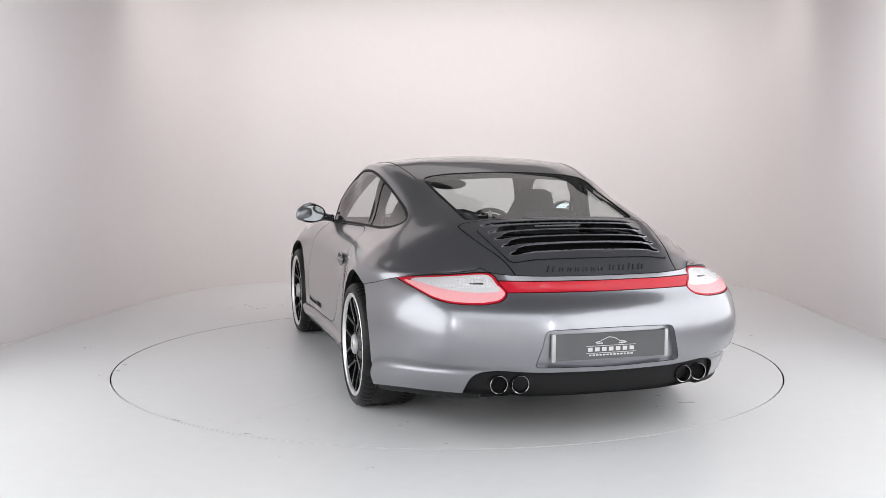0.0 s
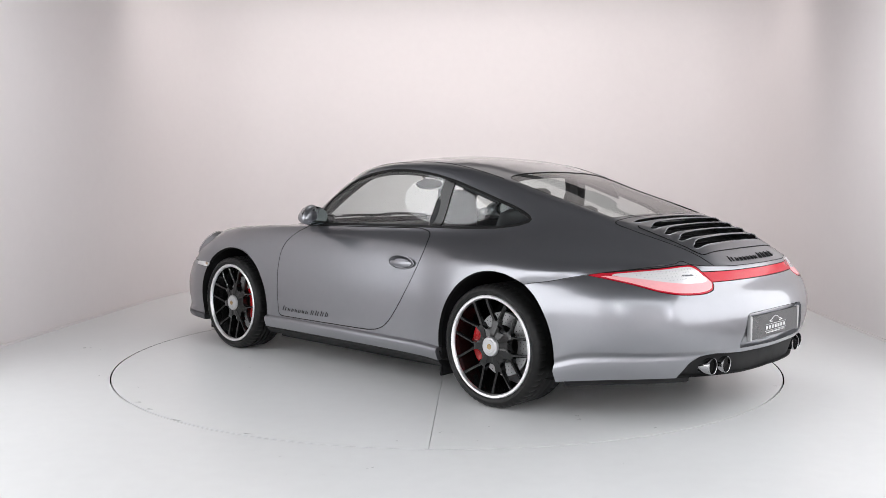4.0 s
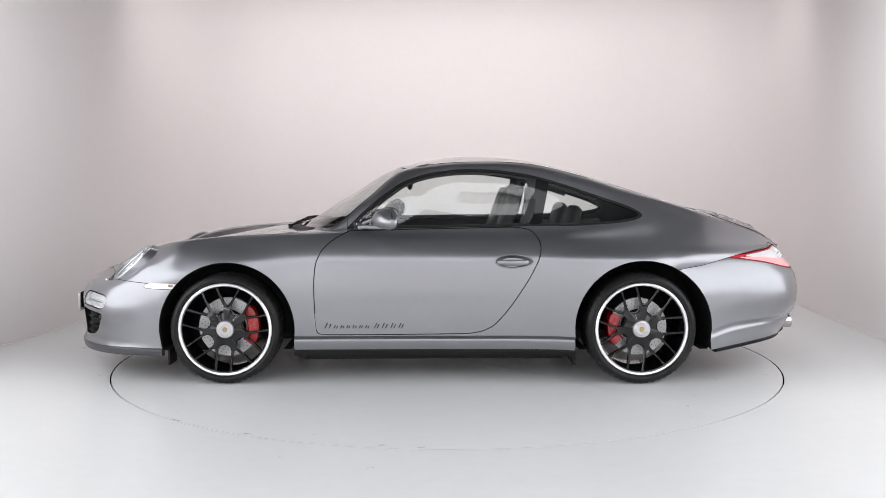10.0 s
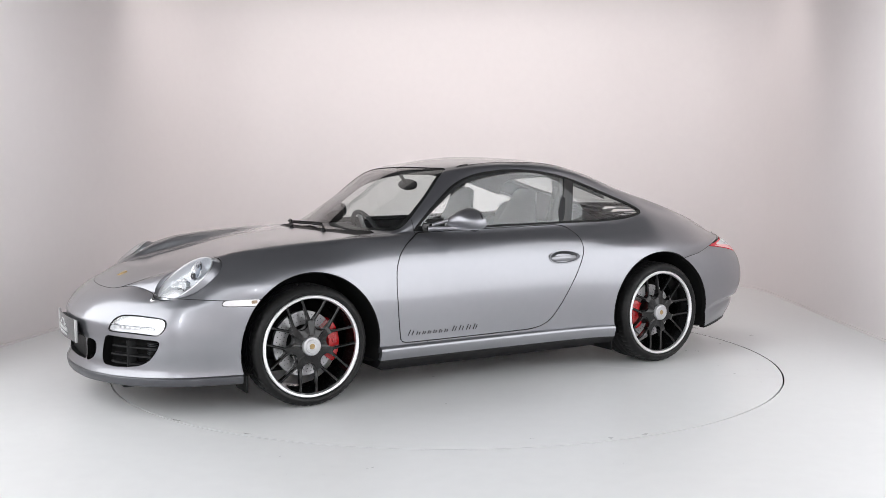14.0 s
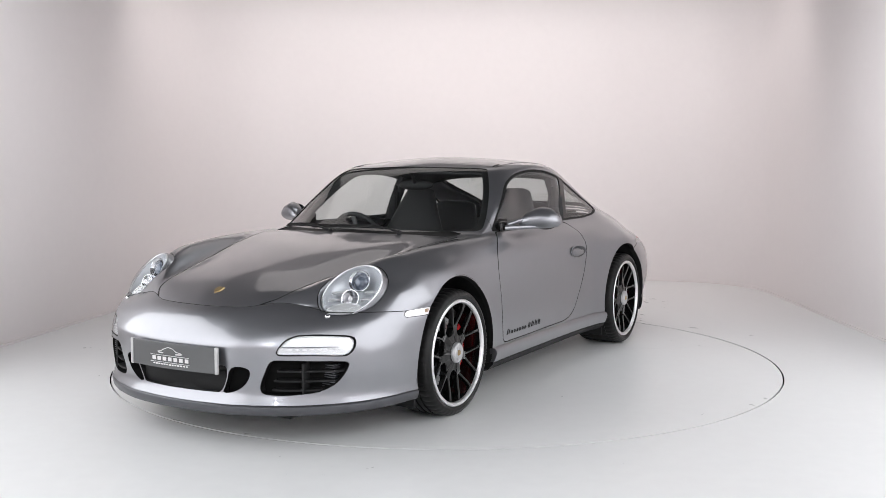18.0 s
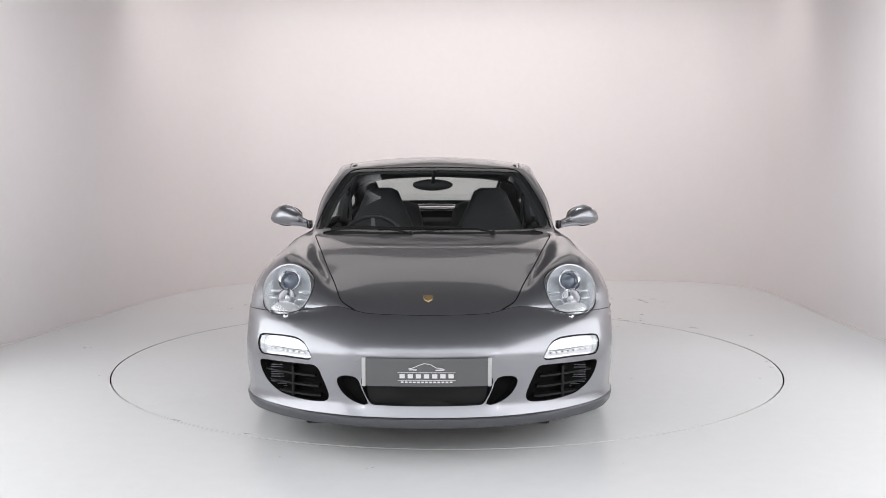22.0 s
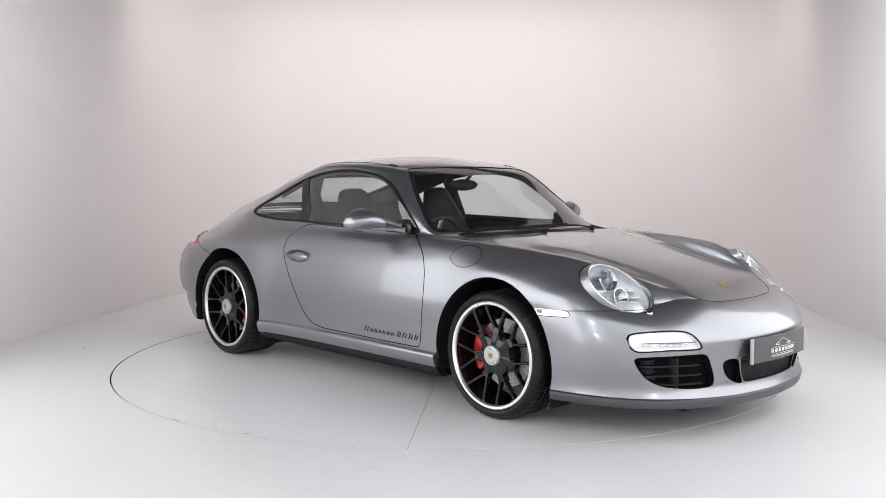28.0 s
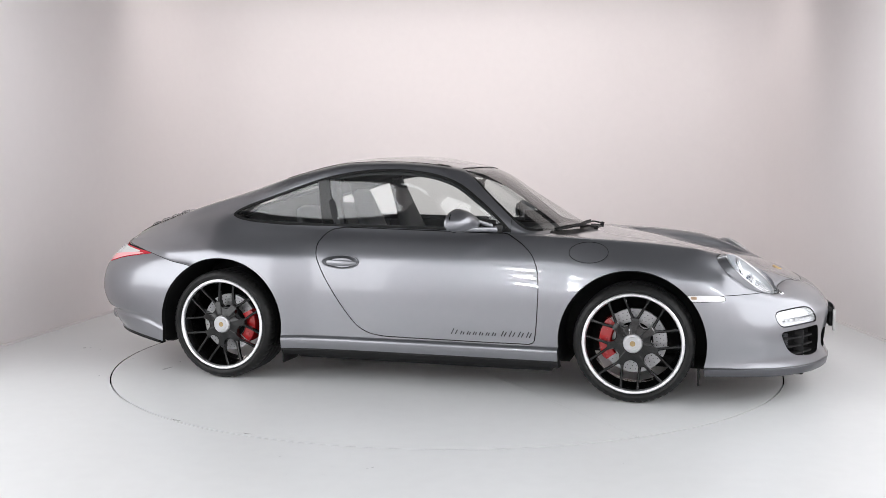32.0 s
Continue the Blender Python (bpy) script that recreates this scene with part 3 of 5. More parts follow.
def bodywork(car):
    grid, s, t = main_grid()
    body = sheet(grid)
    # the edges that the two bumpers share with the main skin
    half = grid.shape[1] // 2
    c3 = int(np.argmin(np.abs(s - t[3])))
    c13 = int(np.argmin(np.abs(s - t[13])))
    front_top = np.concatenate([grid[0, half::-1], grid[1:c3 + 1, 0]])
    rear_top = np.concatenate([grid[-1, half::-1], grid[-2:c13 - 1:-1, 0]])
    front_rows = [
        [(2.165, 0, .53), (2.148, .25, .53), (2.07, .48, .53), (1.95, .665, .53), (1.79, .79, .535), (1.63, .848, .535), (1.475, .870, .52)],
        [(2.212, 0, .44), (2.192, .25, .44), (2.11, .48, .44), (1.98, .675, .44), (1.82, .80, .43), (1.66, .852, .43), (1.50, .871, .43)],
        [(2.200, 0, .34), (2.180, .25, .34), (2.105, .48, .34), (1.985, .675, .34), (1.825, .800, .34), (1.67, .848, .34), (1.525, .864, .33)],
        [(2.190, 0, .265), (2.170, .25, .265), (2.095, .48, .26), (1.975, .665, .255), (1.825, .788, .25), (1.67, .838, .245), (1.535, .855, .24)],
        [(2.212, 0, .198), (2.190, .25, .198), (2.112, .48, .200), (1.987, .668, .204), (1.837, .790, .208), (1.68, .840, .208), (1.545, .855, .205)]]
    rear_rows = [
        [(-2.190, 0, .69), (-2.180, .25, .69), (-2.145, .45, .685), (-2.062, .67, .68), (-1.888, .80, .665), (-1.68, .864, .65), (-1.45, .905, .60)],
        [(-2.262, 0, .60), (-2.252, .25, .60), (-2.212, .45, .60), (-2.115, .683, .60), (-1.945, .81, .60), (-1.735, .876, .59), (-1.50, .915, .52)],
        [(-2.285, 0, .49), (-2.275, .25, .49), (-2.235, .45, .49), (-2.135, .688, .49), (-1.96, .82, .485), (-1.75, .883, .47), (-1.535, .915, .42)],
        [(-2.270, 0, .38), (-2.260, .25, .38), (-2.22, .45, .38), (-2.105, .68, .38), (-1.94, .81, .375), (-1.745, .875, .36), (-1.56, .91, .31)],
        [(-2.258, 0, .35), (-2.248, .25, .35), (-2.205, .45, .352), (-2.072, .662, .350), (-1.906, .794, .343), (-1.725, .862, .328), (-1.566, .905, .285)],
        [(-2.252, 0, .33), (-2.242, .25, .33), (-2.20, .45, .335), (-2.072, .664, .328), (-1.909, .797, .318), (-1.729, .868, .300), (-1.570, .910, .256)],
        [(-2.230, 0, .24), (-2.22, .25, .24), (-2.16, .45, .242), (-2.035, .645, .240), (-1.875, .783, .232), (-1.715, .857, .215), (-1.58, .897, .195)]]
    nose = sheet(end_grid(front_top, front_rows))
    tail = sheet(end_grid(rear_top, rear_rows)[:, ::-1])
    skin_points = np.concatenate([body.v, nose.v])

    # openings in the main skin
    for c, r in (ARCH_F, ARCH_R):
        body = body.keep(-wheel_cut(body.v, c, r))
        nose = nose.keep(-wheel_cut(nose.v, c, r))
        tail = tail.keep(-wheel_cut(tail.v, c, r))
    for side in (1, -1):
        body = body.keep(0.002 - head_oval(body.v, side))
        nose = nose.keep(0.002 - head_oval(nose.v, side))

    top_only = lambda v, f: np.where(v[:, 2] > 0.5, f, 9.0)
    screen, body = body.split(top_only(body.v, inside(body.v[:, :2], SCREEN)), 0.0008)
    rear, body = body.split(top_only(body.v, inside(body.v[:, :2], REARGLASS)), 0.0008)
    hood, body = body.split(top_only(body.v, inside(body.v[:, :2], HOOD)))
    lid, body = body.split(top_only(body.v, inside(body.v[:, :2], LID)))
    panel("hood", hood, PAINT, car, 0.02)
    cowl, body = body.split(top_only(body.v, inside(body.v[:, :2], COWL)), 0.001)
    panel("cowl_panel", cowl.shifted(-0.006), BLACK, car, 0.004, "black plastic scuttle below the windscreen")
    for name, sk in (("windscreen", screen), ("rear_window", rear)):
        g = panel(name, sk.shifted(-0.004), GLASS, car, 0.004, "tinted glass")
        g.visible_shadow = False
        # black printed border of the pane
        d = inside(sk.v[:, :2], SCREEN if name == "windscreen" else REARGLASS)
        panel("glass_border", sk.shifted(-0.0065).keep(-(d + (0.028 if name == "windscreen" else 0.02))), SEAL, g, 0.002)
    for side in (1, -1):
        dlo, body = body.split(side_cut(body.v, DLO, side), 0.001)
        d = side_cut(dlo.v, DLO, side)
        pil = outline([(-.53, .86), (-.60, .86), (-.635, .93), (-.70, 1.25), (-.625, 1.25), (-.57, 1.0)], smooth=False)
        pane_zone = dlo.keep(d + 0.012)
        seal = dlo.keep(-(d + 0.012))
        panel("window_seal", seal, SEAL, car, 0.012)
        post, panes = pane_zone.split(side_cut(pane_zone.v, pil, side), 0.0)
        panel("pillar_cover", post, GLOSSBLACK, car, 0.01)
        for name in ("door_window", "quarter_window"):
            piece = panes.keep(-(panes.v[:, 0] + 0.585)) if name == "door_window" else panes.keep(panes.v[:, 0] + 0.585)
            g = panel(name, piece.shifted(-0.004), GLASS, car, 0.004, "tinted glass")
            g.visible_shadow = False
        door, body = body.split(side_cut(body.v, DOOR, side, 0.6))
        panel("door", door, PAINT, car, 0.02, "closed door with a dark model script")
    # the fuel flap on the right wing
    flap = np.array([(.942 + .104 * math.cos(a), .778 + .053 * math.sin(a)) for a in np.linspace(0, 6.2832, 48, endpoint=False)])
    cap, body = body.split(side_cut(body.v, flap, -1, 0.5), 0.0014)
    panel("fuel_flap", cap, PAINT, car, 0.01)
    for side in (1, -1):
        v = body.v
        f = np.maximum(0.50 - v[:, 0], -v[:, 1] * side)
        wing, body = body.split(f, 0.0012)
        panel("front_wing", wing, PAINT, car, 0.025)
    panel("body_shell", body, PAINT, car, 0.025, "grey metallic roof, pillars and rear quarters")

    # engine lid with its louvres
    lid_pts = lid
    slots = []
    for x, w, h in [(-1.690, .400, .020), (-1.782, .398, .0205), (-1.857, .391, .0205), (-1.932, .383, .0205), (-2.007, .373, .0205)]:
        o = outline([(x + h, 0), (x + h - .003, w * .7), (x + h * .4, w * .95), (x - h * .2, w), (x - h, w * .93), (x - h, w * .6),
                     (x - h, 0), (x - h, -w * .6), (x - h, -w * .93), (x - h * .2, -w), (x + h * .4, -w * .95), (x + h - .003, -w * .7)], 120)
        slot, lid = lid.split(inside(lid.v[:, :2], o), 0.0)
        slots.append((x, o))
    frame_o = outline([(-1.727, 0), (-1.724, .40), (-1.735, .435), (-1.78, .432), (-2.035, .392), (-2.066, .368), (-2.082, 0), (-2.066, -.368), (-2.035, -.392), (-1.78, -.432), (-1.735, -.435), (-1.724, -.40)], 160)
    grille, lid = lid.split(inside(lid.v[:, :2], frame_o), 0.0014)
    panel("engine_lid", lid, PAINT, car, 0.005)

    def slat_rise(x, y):
        """The slats tilt up towards the tail, each over the slot behind it."""
        side_fade = np.clip((.385 - np.abs(y)) / .06, 0, 1)
        up = np.zeros_like(x)
        for x0, x1 in ((-1.727, -1.7615), (-1.8025, -1.8365), (-1.8775, -1.9115), (-1.9525, -1.9865)):
            up = np.where((x <= x0 + .009) & (x >= x1 - .009), (x0 - x) / (x0 - x1), up)
        return .014 * np.clip(up, 0, 1) * side_fade

    grille.v[:, 2] += slat_rise(grille.v[:, 0], grille.v[:, 1])
    panel("spoiler_panel", grille.shifted(0.004), PAINT, car, 0.006, "louvred spoiler panel")
    for x, o in slots:
        ring = []
        for q in o:
            d = ((lid_pts.v[:, :2] - q) ** 2).sum(1)
            j = np.argsort(d)[:4]
            w = 1 / (d[j] + 1e-7)
            ring.append(((q[0]), q[1], float((lid_pts.v[j, 2] * w).sum() / w.sum()) + ((.003 + float(slat_rise(np.array(q[0]), np.array(q[1])))) if x < -1.72 else 0.0)))
        bm = bmesh.new()
        tube(bm, ring, .0030, 8, True)
        part("louvre_lip", bm, PAINT, car)
        bm = bmesh.new()
        zc = np.interp(-x, [1.65, 1.85, 2.0], [.962, .879, .805])
        box(bm, (0, 0, 0), (0.020, 0.66, 0.0035), Matrix.Translation((x + .004, 0, zc - 0.044)) @ Matrix.Rotation(radians(38), 4, "Y"), 0.0012, 1)
        part("louvre_blade", bm, BLACK, car)
    bm = bmesh.new()
    box(bm, (0, 0, 0), (0.012, 0.24, 0.010), Matrix.Translation((-1.688, 0, .944)) @ Matrix.Rotation(radians(30), 4, "Y"), 0.003)
    part("high_brake_lamp", bm, PALELENS, car, "pale lamp strip in the upper slot")
    # Added dark sheet under the louvres: the engine bay's shade put into its colour.
    bm = bmesh.new()
    box(bm, (-1.89, 0, 0.80), (0.46, 0.84, 0.01), Matrix.Translation((0, 0, 0)), 0.0)
    bmesh.ops.rotate(bm, verts=bm.verts, cent=(-1.80, 0, .80), matrix=Matrix.Rotation(radians(-22), 3, "Y"))
    bmesh.ops.translate(bm, verts=bm.verts, vec=(0, 0, .035))
    part("louvre_shade_sheet", bm, DARK, car)

    # front bumper with its openings
    for side in (1, -1):
        for name, poly, mat, dep in (("intake", INTAKE, DARK, .05), ("duct", SLOT, DARK, .04), ("fog", FOG, None, 0)):
            hole, nose = nose.split(end_cut(nose.v, poly, side, 1.5), 0.003 if name == "fog" else 0.0015)
            if name == "fog":
                panel("fog_lamp_lens", hole.shifted(-0.001), LENS, car, 0.006).visible_shadow = False
                panel("fog_lamp_reflector", hole.shifted(-0.026), LAMPSILVER, car, -0.020, "bright lamp reflector")
                shade = hole.shifted(-0.021)
                panel("diode_shelf", shade.keep(np.maximum(shade.v[:, 2] - .451, .4465 - shade.v[:, 2])), TRIM, car, 0.004)
                for k in range(7):
                    yy = .522 + .195 * (k + .5) / 7
                    j = int(np.argmin((hole.v[:, 1] - yy * side) ** 2 + (hole.v[:, 2] - .436) ** 2))
                    nn = Vector((hole.n[j][0], hole.n[j][1], 0)).normalized()
                    lat = Vector((-nn.y, nn.x, 0))
                    rot = Matrix((nn, lat, Vector((0, 0, 1)))).transposed().to_4x4()
                    bm = bmesh.new()
                    box(bm, (0, 0, 0), (.012, .023, .010), Matrix.Translation(Vector(hole.v[j]) - nn * .018) @ rot, .004, 2)
                    part("diode_cell", bm, PALELENS, car)
            else:
                panel("intake_back", hole.shifted(-dep), mat, car, -dep)
    for side in (1, -1):
        mk, nose = nose.split(side_cut(nose.v, MARKER, side, 0.6), 0.0015)
        marker = panel("side_marker", mk.shifted(0.002), PALELENS, car, 0.008, "clear side marker lamp")
        j = int(np.argmin((mk.v[:, 0] - 1.487) ** 2 + (mk.v[:, 2] - .562) ** 2))
        bm = bmesh.new()
        box(bm, Vector(mk.v[j]) + Vector((0, side * .0015, 0)), (.030, .005, .016), None, .002)
        part("marker_bulb", bm, AMBER, marker)
    # round cover of the towing eye
    j = int(np.argmin((nose.v[:, 1] + .284) ** 2 + (nose.v[:, 2] - .4375) ** 2))
    nn = Vector(nose.n[j]).normalized()
    m = Matrix.Translation(Vector(nose.v[j])) @ nn.to_track_quat("Z", "Y").to_matrix().to_4x4()
    bm = lathe([(0.0, .0012), (.0135, .0012), (.0146, .0004), (.0146, -.004)], 32, "z")
    bm.transform(m)
    part("towing_cover", bm, PAINT, car)
    mouth, nose = nose.split(end_cut(nose.v, MOUTH, 0, 1.5), 0.0015)
    panel("intake_back", mouth.shifted(-0.03), BLACK, car, -0.03)
    panel("front_bumper", nose, PAINT, car, 0.03)

    # rear bumper, lamps, plate recess and diffuser
    for side in (1, -1):
        lamp, tail = tail.split(end_cut(tail.v, TAILLAMP, side, -1.5), 0.002)
        clear, red = lamp.split(end_cut(lamp.v, TAILCLEAR, side, -1.5), 0.0)
        d = end_cut(red.v, TAILLAMP, side, -1.5)
        low = red.v[:, 2] - 0.715
        band, red = red.split(np.maximum(d + 0.008, low), 0.0)
        lampob = panel("tail_lamp", red, REDLENS, car, 0.012, "red lens with a clear field")
        panel("pale_red_field", band, PINKLENS, lampob, 0.0, "pale red lower lens")
        panel("clear_field", clear, PALELENS, lampob, 0.0)
        # rows of small diodes and a dark reversing lamp behind the clear field
        bm = bmesh.new()
        for row in range(5):
            for k in range(20):
                yy, zz = 0.480 + 0.0125 * k + 0.006 * (row % 2), 0.746 - 0.009 * row - 0.00055 * (k - 3) ** 1.2 if k > 3 else 0.746 - 0.009 * row
                yy = yy * side
                at2 = np.array([[yy * side, zz]])
                if inside(at2, TAILCLEAR)[0] > -0.006:
                    continue
                j = int(np.argmin((clear.v[:, 1] - yy) ** 2 + (clear.v[:, 2] - zz) ** 2))
                bmesh.ops.create_icosphere(bm, subdivisions=1, radius=0.0032, matrix=Matrix.Translation(Vector(clear.v[j]) * 0.25 + Vector((clear.v[j][0] * 0.75, yy * 0.75, zz * 0.75)) + Vector(clear.n[j]) * 0.001))
        tagged(part("diodes", bm, LAMPSILVER, lampob), kind="stuff")
        bm = bmesh.new()
        j = int(np.argmin((clear.v[:, 1] - 0.545 * side) ** 2 + (clear.v[:, 2] - 0.716) ** 2))
        nn = Vector(clear.n[j]).normalized()
        box(bm, (0, 0, 0), (0.060, 0.009, 0.006), Matrix.Translation(Vector(clear.v[j])) @ nn.to_track_quat("Z", "Y").to_matrix().to_4x4() @ Matrix.Rotation(radians(0), 4, "Z"), 0.003)
        part("reversing_lamp", bm, TRIM, lampob)
    strip, tail = tail.split(end_cut(tail.v, STRIP, 0, -1.5), 0.002)
    panel("light_strip", strip, REDLENS, car, 0.01, "red strip between the tail lamps")
    dif, tail = tail.split(end_cut(tail.v, DIFFUSER, 0, -1.5), 0.0015)
    panel("diffuser", dif.shifted(-0.018), BLACK, car, -0.018, "black plastic rear valance")
    rec, tail = tail.split(end_cut(tail.v, RECESS, 0, -1.5), 0.0012)
    panel("plate_recess", rec.shifted(-0.026), PAINT, car, -0.026, "", False)
    panel("rear_bumper", tail, PAINT, car, 0.03)
    # dark joints along both bumpers
    for line in (front_top, rear_top):
        for side in (1, -1):
            bm = bmesh.new()
            tube(bm, line[::2] * np.array([1, side, 1]) + np.array([0, 0, -.0005]), .0021, 5)
            part("bumper_joint", bm, SEAL, car)
    return front_rows, skin_points


def wheel(front):
    """A black forged wheel with a polished lip, its tyre and brake; the axle runs along y, outward positive."""
    root = new("wheel")
    R, W = (.3140, .118) if front else (.3170, .148)
    rim = .2590
    y1, y0 = 0.0, -2 * W
    tyre = [(rim + .004, y1 - .012), (rim + .010, y1 - .003), (rim + .018, y1 + .002), (R - .030, y1 + .003), (R - .016, y1 - .003), (R - .006, y1 - .014), (R - .001, y1 - .030)]
    for k in range(5):
        yy = y1 - .05 - k * (2 * W - .1) / 4
        tyre += [(R, yy + .012), (R, yy - .012 * (k < 4)), (R - .006, yy - .016), (R - .006, yy - .022)] if k < 4 else [(R, yy)]
    tyre += [(R - .001, y0 + .036), (R - .010, y0 + .012), (R - .030, y0 - .002), (rim + .01, y0 + .004), (rim + .004, y0 + .012)]
    bm = lathe(tyre, 216)
    for v in bm.verts:
        # cross grooves of the shoulder blocks
        rr = math.hypot(v.co.x, v.co.z)
        i = round(math.degrees(math.atan2(v.co.z, v.co.x)) / 360 * 216) % 216
        off = 0 if v.co.y > (y0 + y1) / 2 else 2
        if rr > R - .018 and (i + off) % 4 == 0 and not abs(v.co.y - (y0 + y1) / 2) < W * .42:
            k = (rr - (.0032 if rr > R - .012 else .0018)) / rr
            v.co.x, v.co.z = v.co.x * k, v.co.z * k
    part("tyre", bm, RUBBER, root, "", 28)
    lip = [(rim + .006, y1 - .013), (rim + .0055, y1 - .003), (rim + .001, y1 + .0005), (rim - .009, y1 - .001), (rim - .0135, y1 - .006), (rim - .015, y1 - .016)]
    part("rim_lip", lathe(lip, 96), POLISH, root, "polished metal lip")
    barrel = [(rim - .015, y1 - .016), (rim - .018, y1 - .05), (rim - .028, y1 - .10), (rim - .03, y0 + .05), (rim - .005, y0 + .01), (rim + .005, y0 + .008)]
    part("rim_barrel", lathe(barrel, 72), GLOSSBLACK, root)
    # hub with seven arms that fork into pairs of spokes
    turn = 68.4 if front else 71.9
    edge = []
    for k in range(7):
        a0 = radians(turn + 360 / 7 * k)
        cx, cz = .132 * math.cos(a0), .132 * math.sin(a0)
        for i in range(11):
            b = a0 + radians(270 - 18 * i)
            edge.append((cx + .039 * math.cos(b), cz + .039 * math.sin(b)))
    bm = bmesh.new()
    layers = []
    for scale, y in ((.25, -.018), (.52, -.021), (.80, -.029), (.955, -.0305), (1.0, -.035), (1.0, -.068)):
        layers.append([bm.verts.new((x * scale, y1 + y, z * scale)) for x, z in edge])
    m = len(edge)
    for p, q in zip(layers, layers[1:]):
        for i in range(m):
            bm.faces.new((p[i], p[(i + 1) % m], q[(i + 1) % m], q[i]))
    bm.faces.new(layers[0])
    bm.faces.new(layers[-1])
    part("hub", bm, GLOSSBLACK, root)
    for k in range(7):
        for sgn in (1, -1):
            bm = bmesh.new()
            a0 = radians(turn + 360 / 7 * k)
            secs = []
            for r, off, dw, y, dp in ((.105, 0, .0085, -.0315, .030), (.125, 0, .0078, -.030, .030), (.15, 0, .0070, -.026, .026), (.20, 0, .0068, -.017, .022), (rim - .012, 0, .0085, -.013, .022)):
                # the pair runs nearly side by side
                half_gap = {.105: .046, .125: .0455, .15: .0445, .20: .0435}.get(r, .0435)
                c = Vector((r * math.cos(a0) - sgn * half_gap * math.sin(a0), 0, r * math.sin(a0) + sgn * half_gap * math.cos(a0)))
                tang = Vector((-math.sin(a0), 0, math.cos(a0)))
                secs.append([bm.verts.new(c + tang * dx + Vector((0, y + yy, 0))) for dx, yy in ((-dw, -dp), (-dw, -.004), (-dw * .5, 0), (dw * .5, 0), (dw, -.004), (dw, -dp))])
            for p, q in zip(secs, secs[1:]):
                for i in range(6):
                    bm.faces.new((p[i], p[(i + 1) % 6], q[(i + 1) % 6], q[i]))
            bm.faces.new(secs[0])
            bm.faces.new(secs[-1])
            part("spoke", bm, GLOSSBLACK, root)
    nut = [(0.0, y1 - .003), (.022, y1 - .003), (.024, y1 - .001), (.033, y1 - .001), (.036, y1 - .004), (.046, y1 - .005), (.050, y1 - .010), (.051, y1 - .02)]
    lock = part("centre_lock", lathe(nut, 40), ALLOY, root, "silver centre lock nut")
    part("hub_badge", lathe([(0.0, y1 - .0005), (.013, y1 - .0005), (.0145, y1 - .003)], 24), BADGE, lock)
    # brake
    rd = .170 if front else .166
    part("brake_disc", lathe([(rd, -.112), (rd, -.140), (.10, -.140), (.10, -.112), (rd, -.112)], 72), DISC, root, "drilled brake disc")
    bm = bmesh.new()
    for k in range(36):
        for r, dphi in ((.118, 0), (.136, 3.3), (.153, 6.6), (.168, 9.0)):
            if r > rd - .006:
                continue
            a = radians(k * 10 + dphi)
            m = Matrix.Translation((r * math.cos(a), -.1115, r * math.sin(a))) @ Matrix.Rotation(radians(90), 4, "X")
            bmesh.ops.create_circle(bm, cap_ends=True, radius=.0028, segments=6, matrix=m)
    tagged(part("drill_holes", bm, DARK, root), kind="stuff")
    return root


# ---- the car's fittings ----
TRIM = material("dark_grey_lower_trim", (0.095, 0.097, 0.106), 0.36, 0.6, 0.08, 300.0, 0.0002)


def sweep(path, profile, close=False):
    """Carries a profile of (outward, up) offsets along a path seen from above; returns verts and faces."""
    p = np.asarray(path, float)
    t = np.gradient(p[:, :2], axis=0)
    out = np.stack([t[:, 1], -t[:, 0]], 1) / np.maximum(np.linalg.norm(t, axis=1, keepdims=True), 1e-9)
    k = len(profile)
    verts = [(q[0] + o[0] * d, q[1] + o[1] * d, q[2] + z) for q, o in zip(p, out) for d, z in profile]
    faces = [(i * k + j, i * k + (j + 1) % k, (i + 1) * k + (j + 1) % k, (i + 1) * k + j) for i in range(len(p) - 1) for j in range(k)]
    faces += [tuple(range(k)), tuple((len(p) - 1) * k + j for j in range(k - 1, -1, -1))]
    return verts, faces


def swept(name, path, profile, mat, parent, label=""):
    v, f = sweep(path, profile)
    bm = bmesh.new()
    vs = [bm.verts.new(q) for q in v]
    for q in f:
        bm.faces.new([vs[i] for i in q])
    return part(name, bm, mat, parent, label)


def blob(bm, c, r, m=None, seg=24):
    """An ellipsoid."""
    res = bmesh.ops.create_uvsphere(bm, u_segments=seg, v_segments=seg // 2, radius=1.0)
    for v in res["verts"]:
        v.co = Vector((v.co.x * r[0], v.co.y * r[1], v.co.z * r[2]))
        if m is not None:
            v.co = m @ v.co
        v.co += Vector(c)
    return res["verts"]


def disc(bm, c, n, r, thick, seg=32, bevel=0.0):
    m = Vector(n).normalized().to_track_quat("Z", "Y").to_matrix().to_4x4()
    bmesh.ops.create_cone(bm, cap_ends=True, segments=seg, radius1=r, radius2=r - bevel, depth=thick, matrix=Matrix.Translation(c) @ m)
    return bm


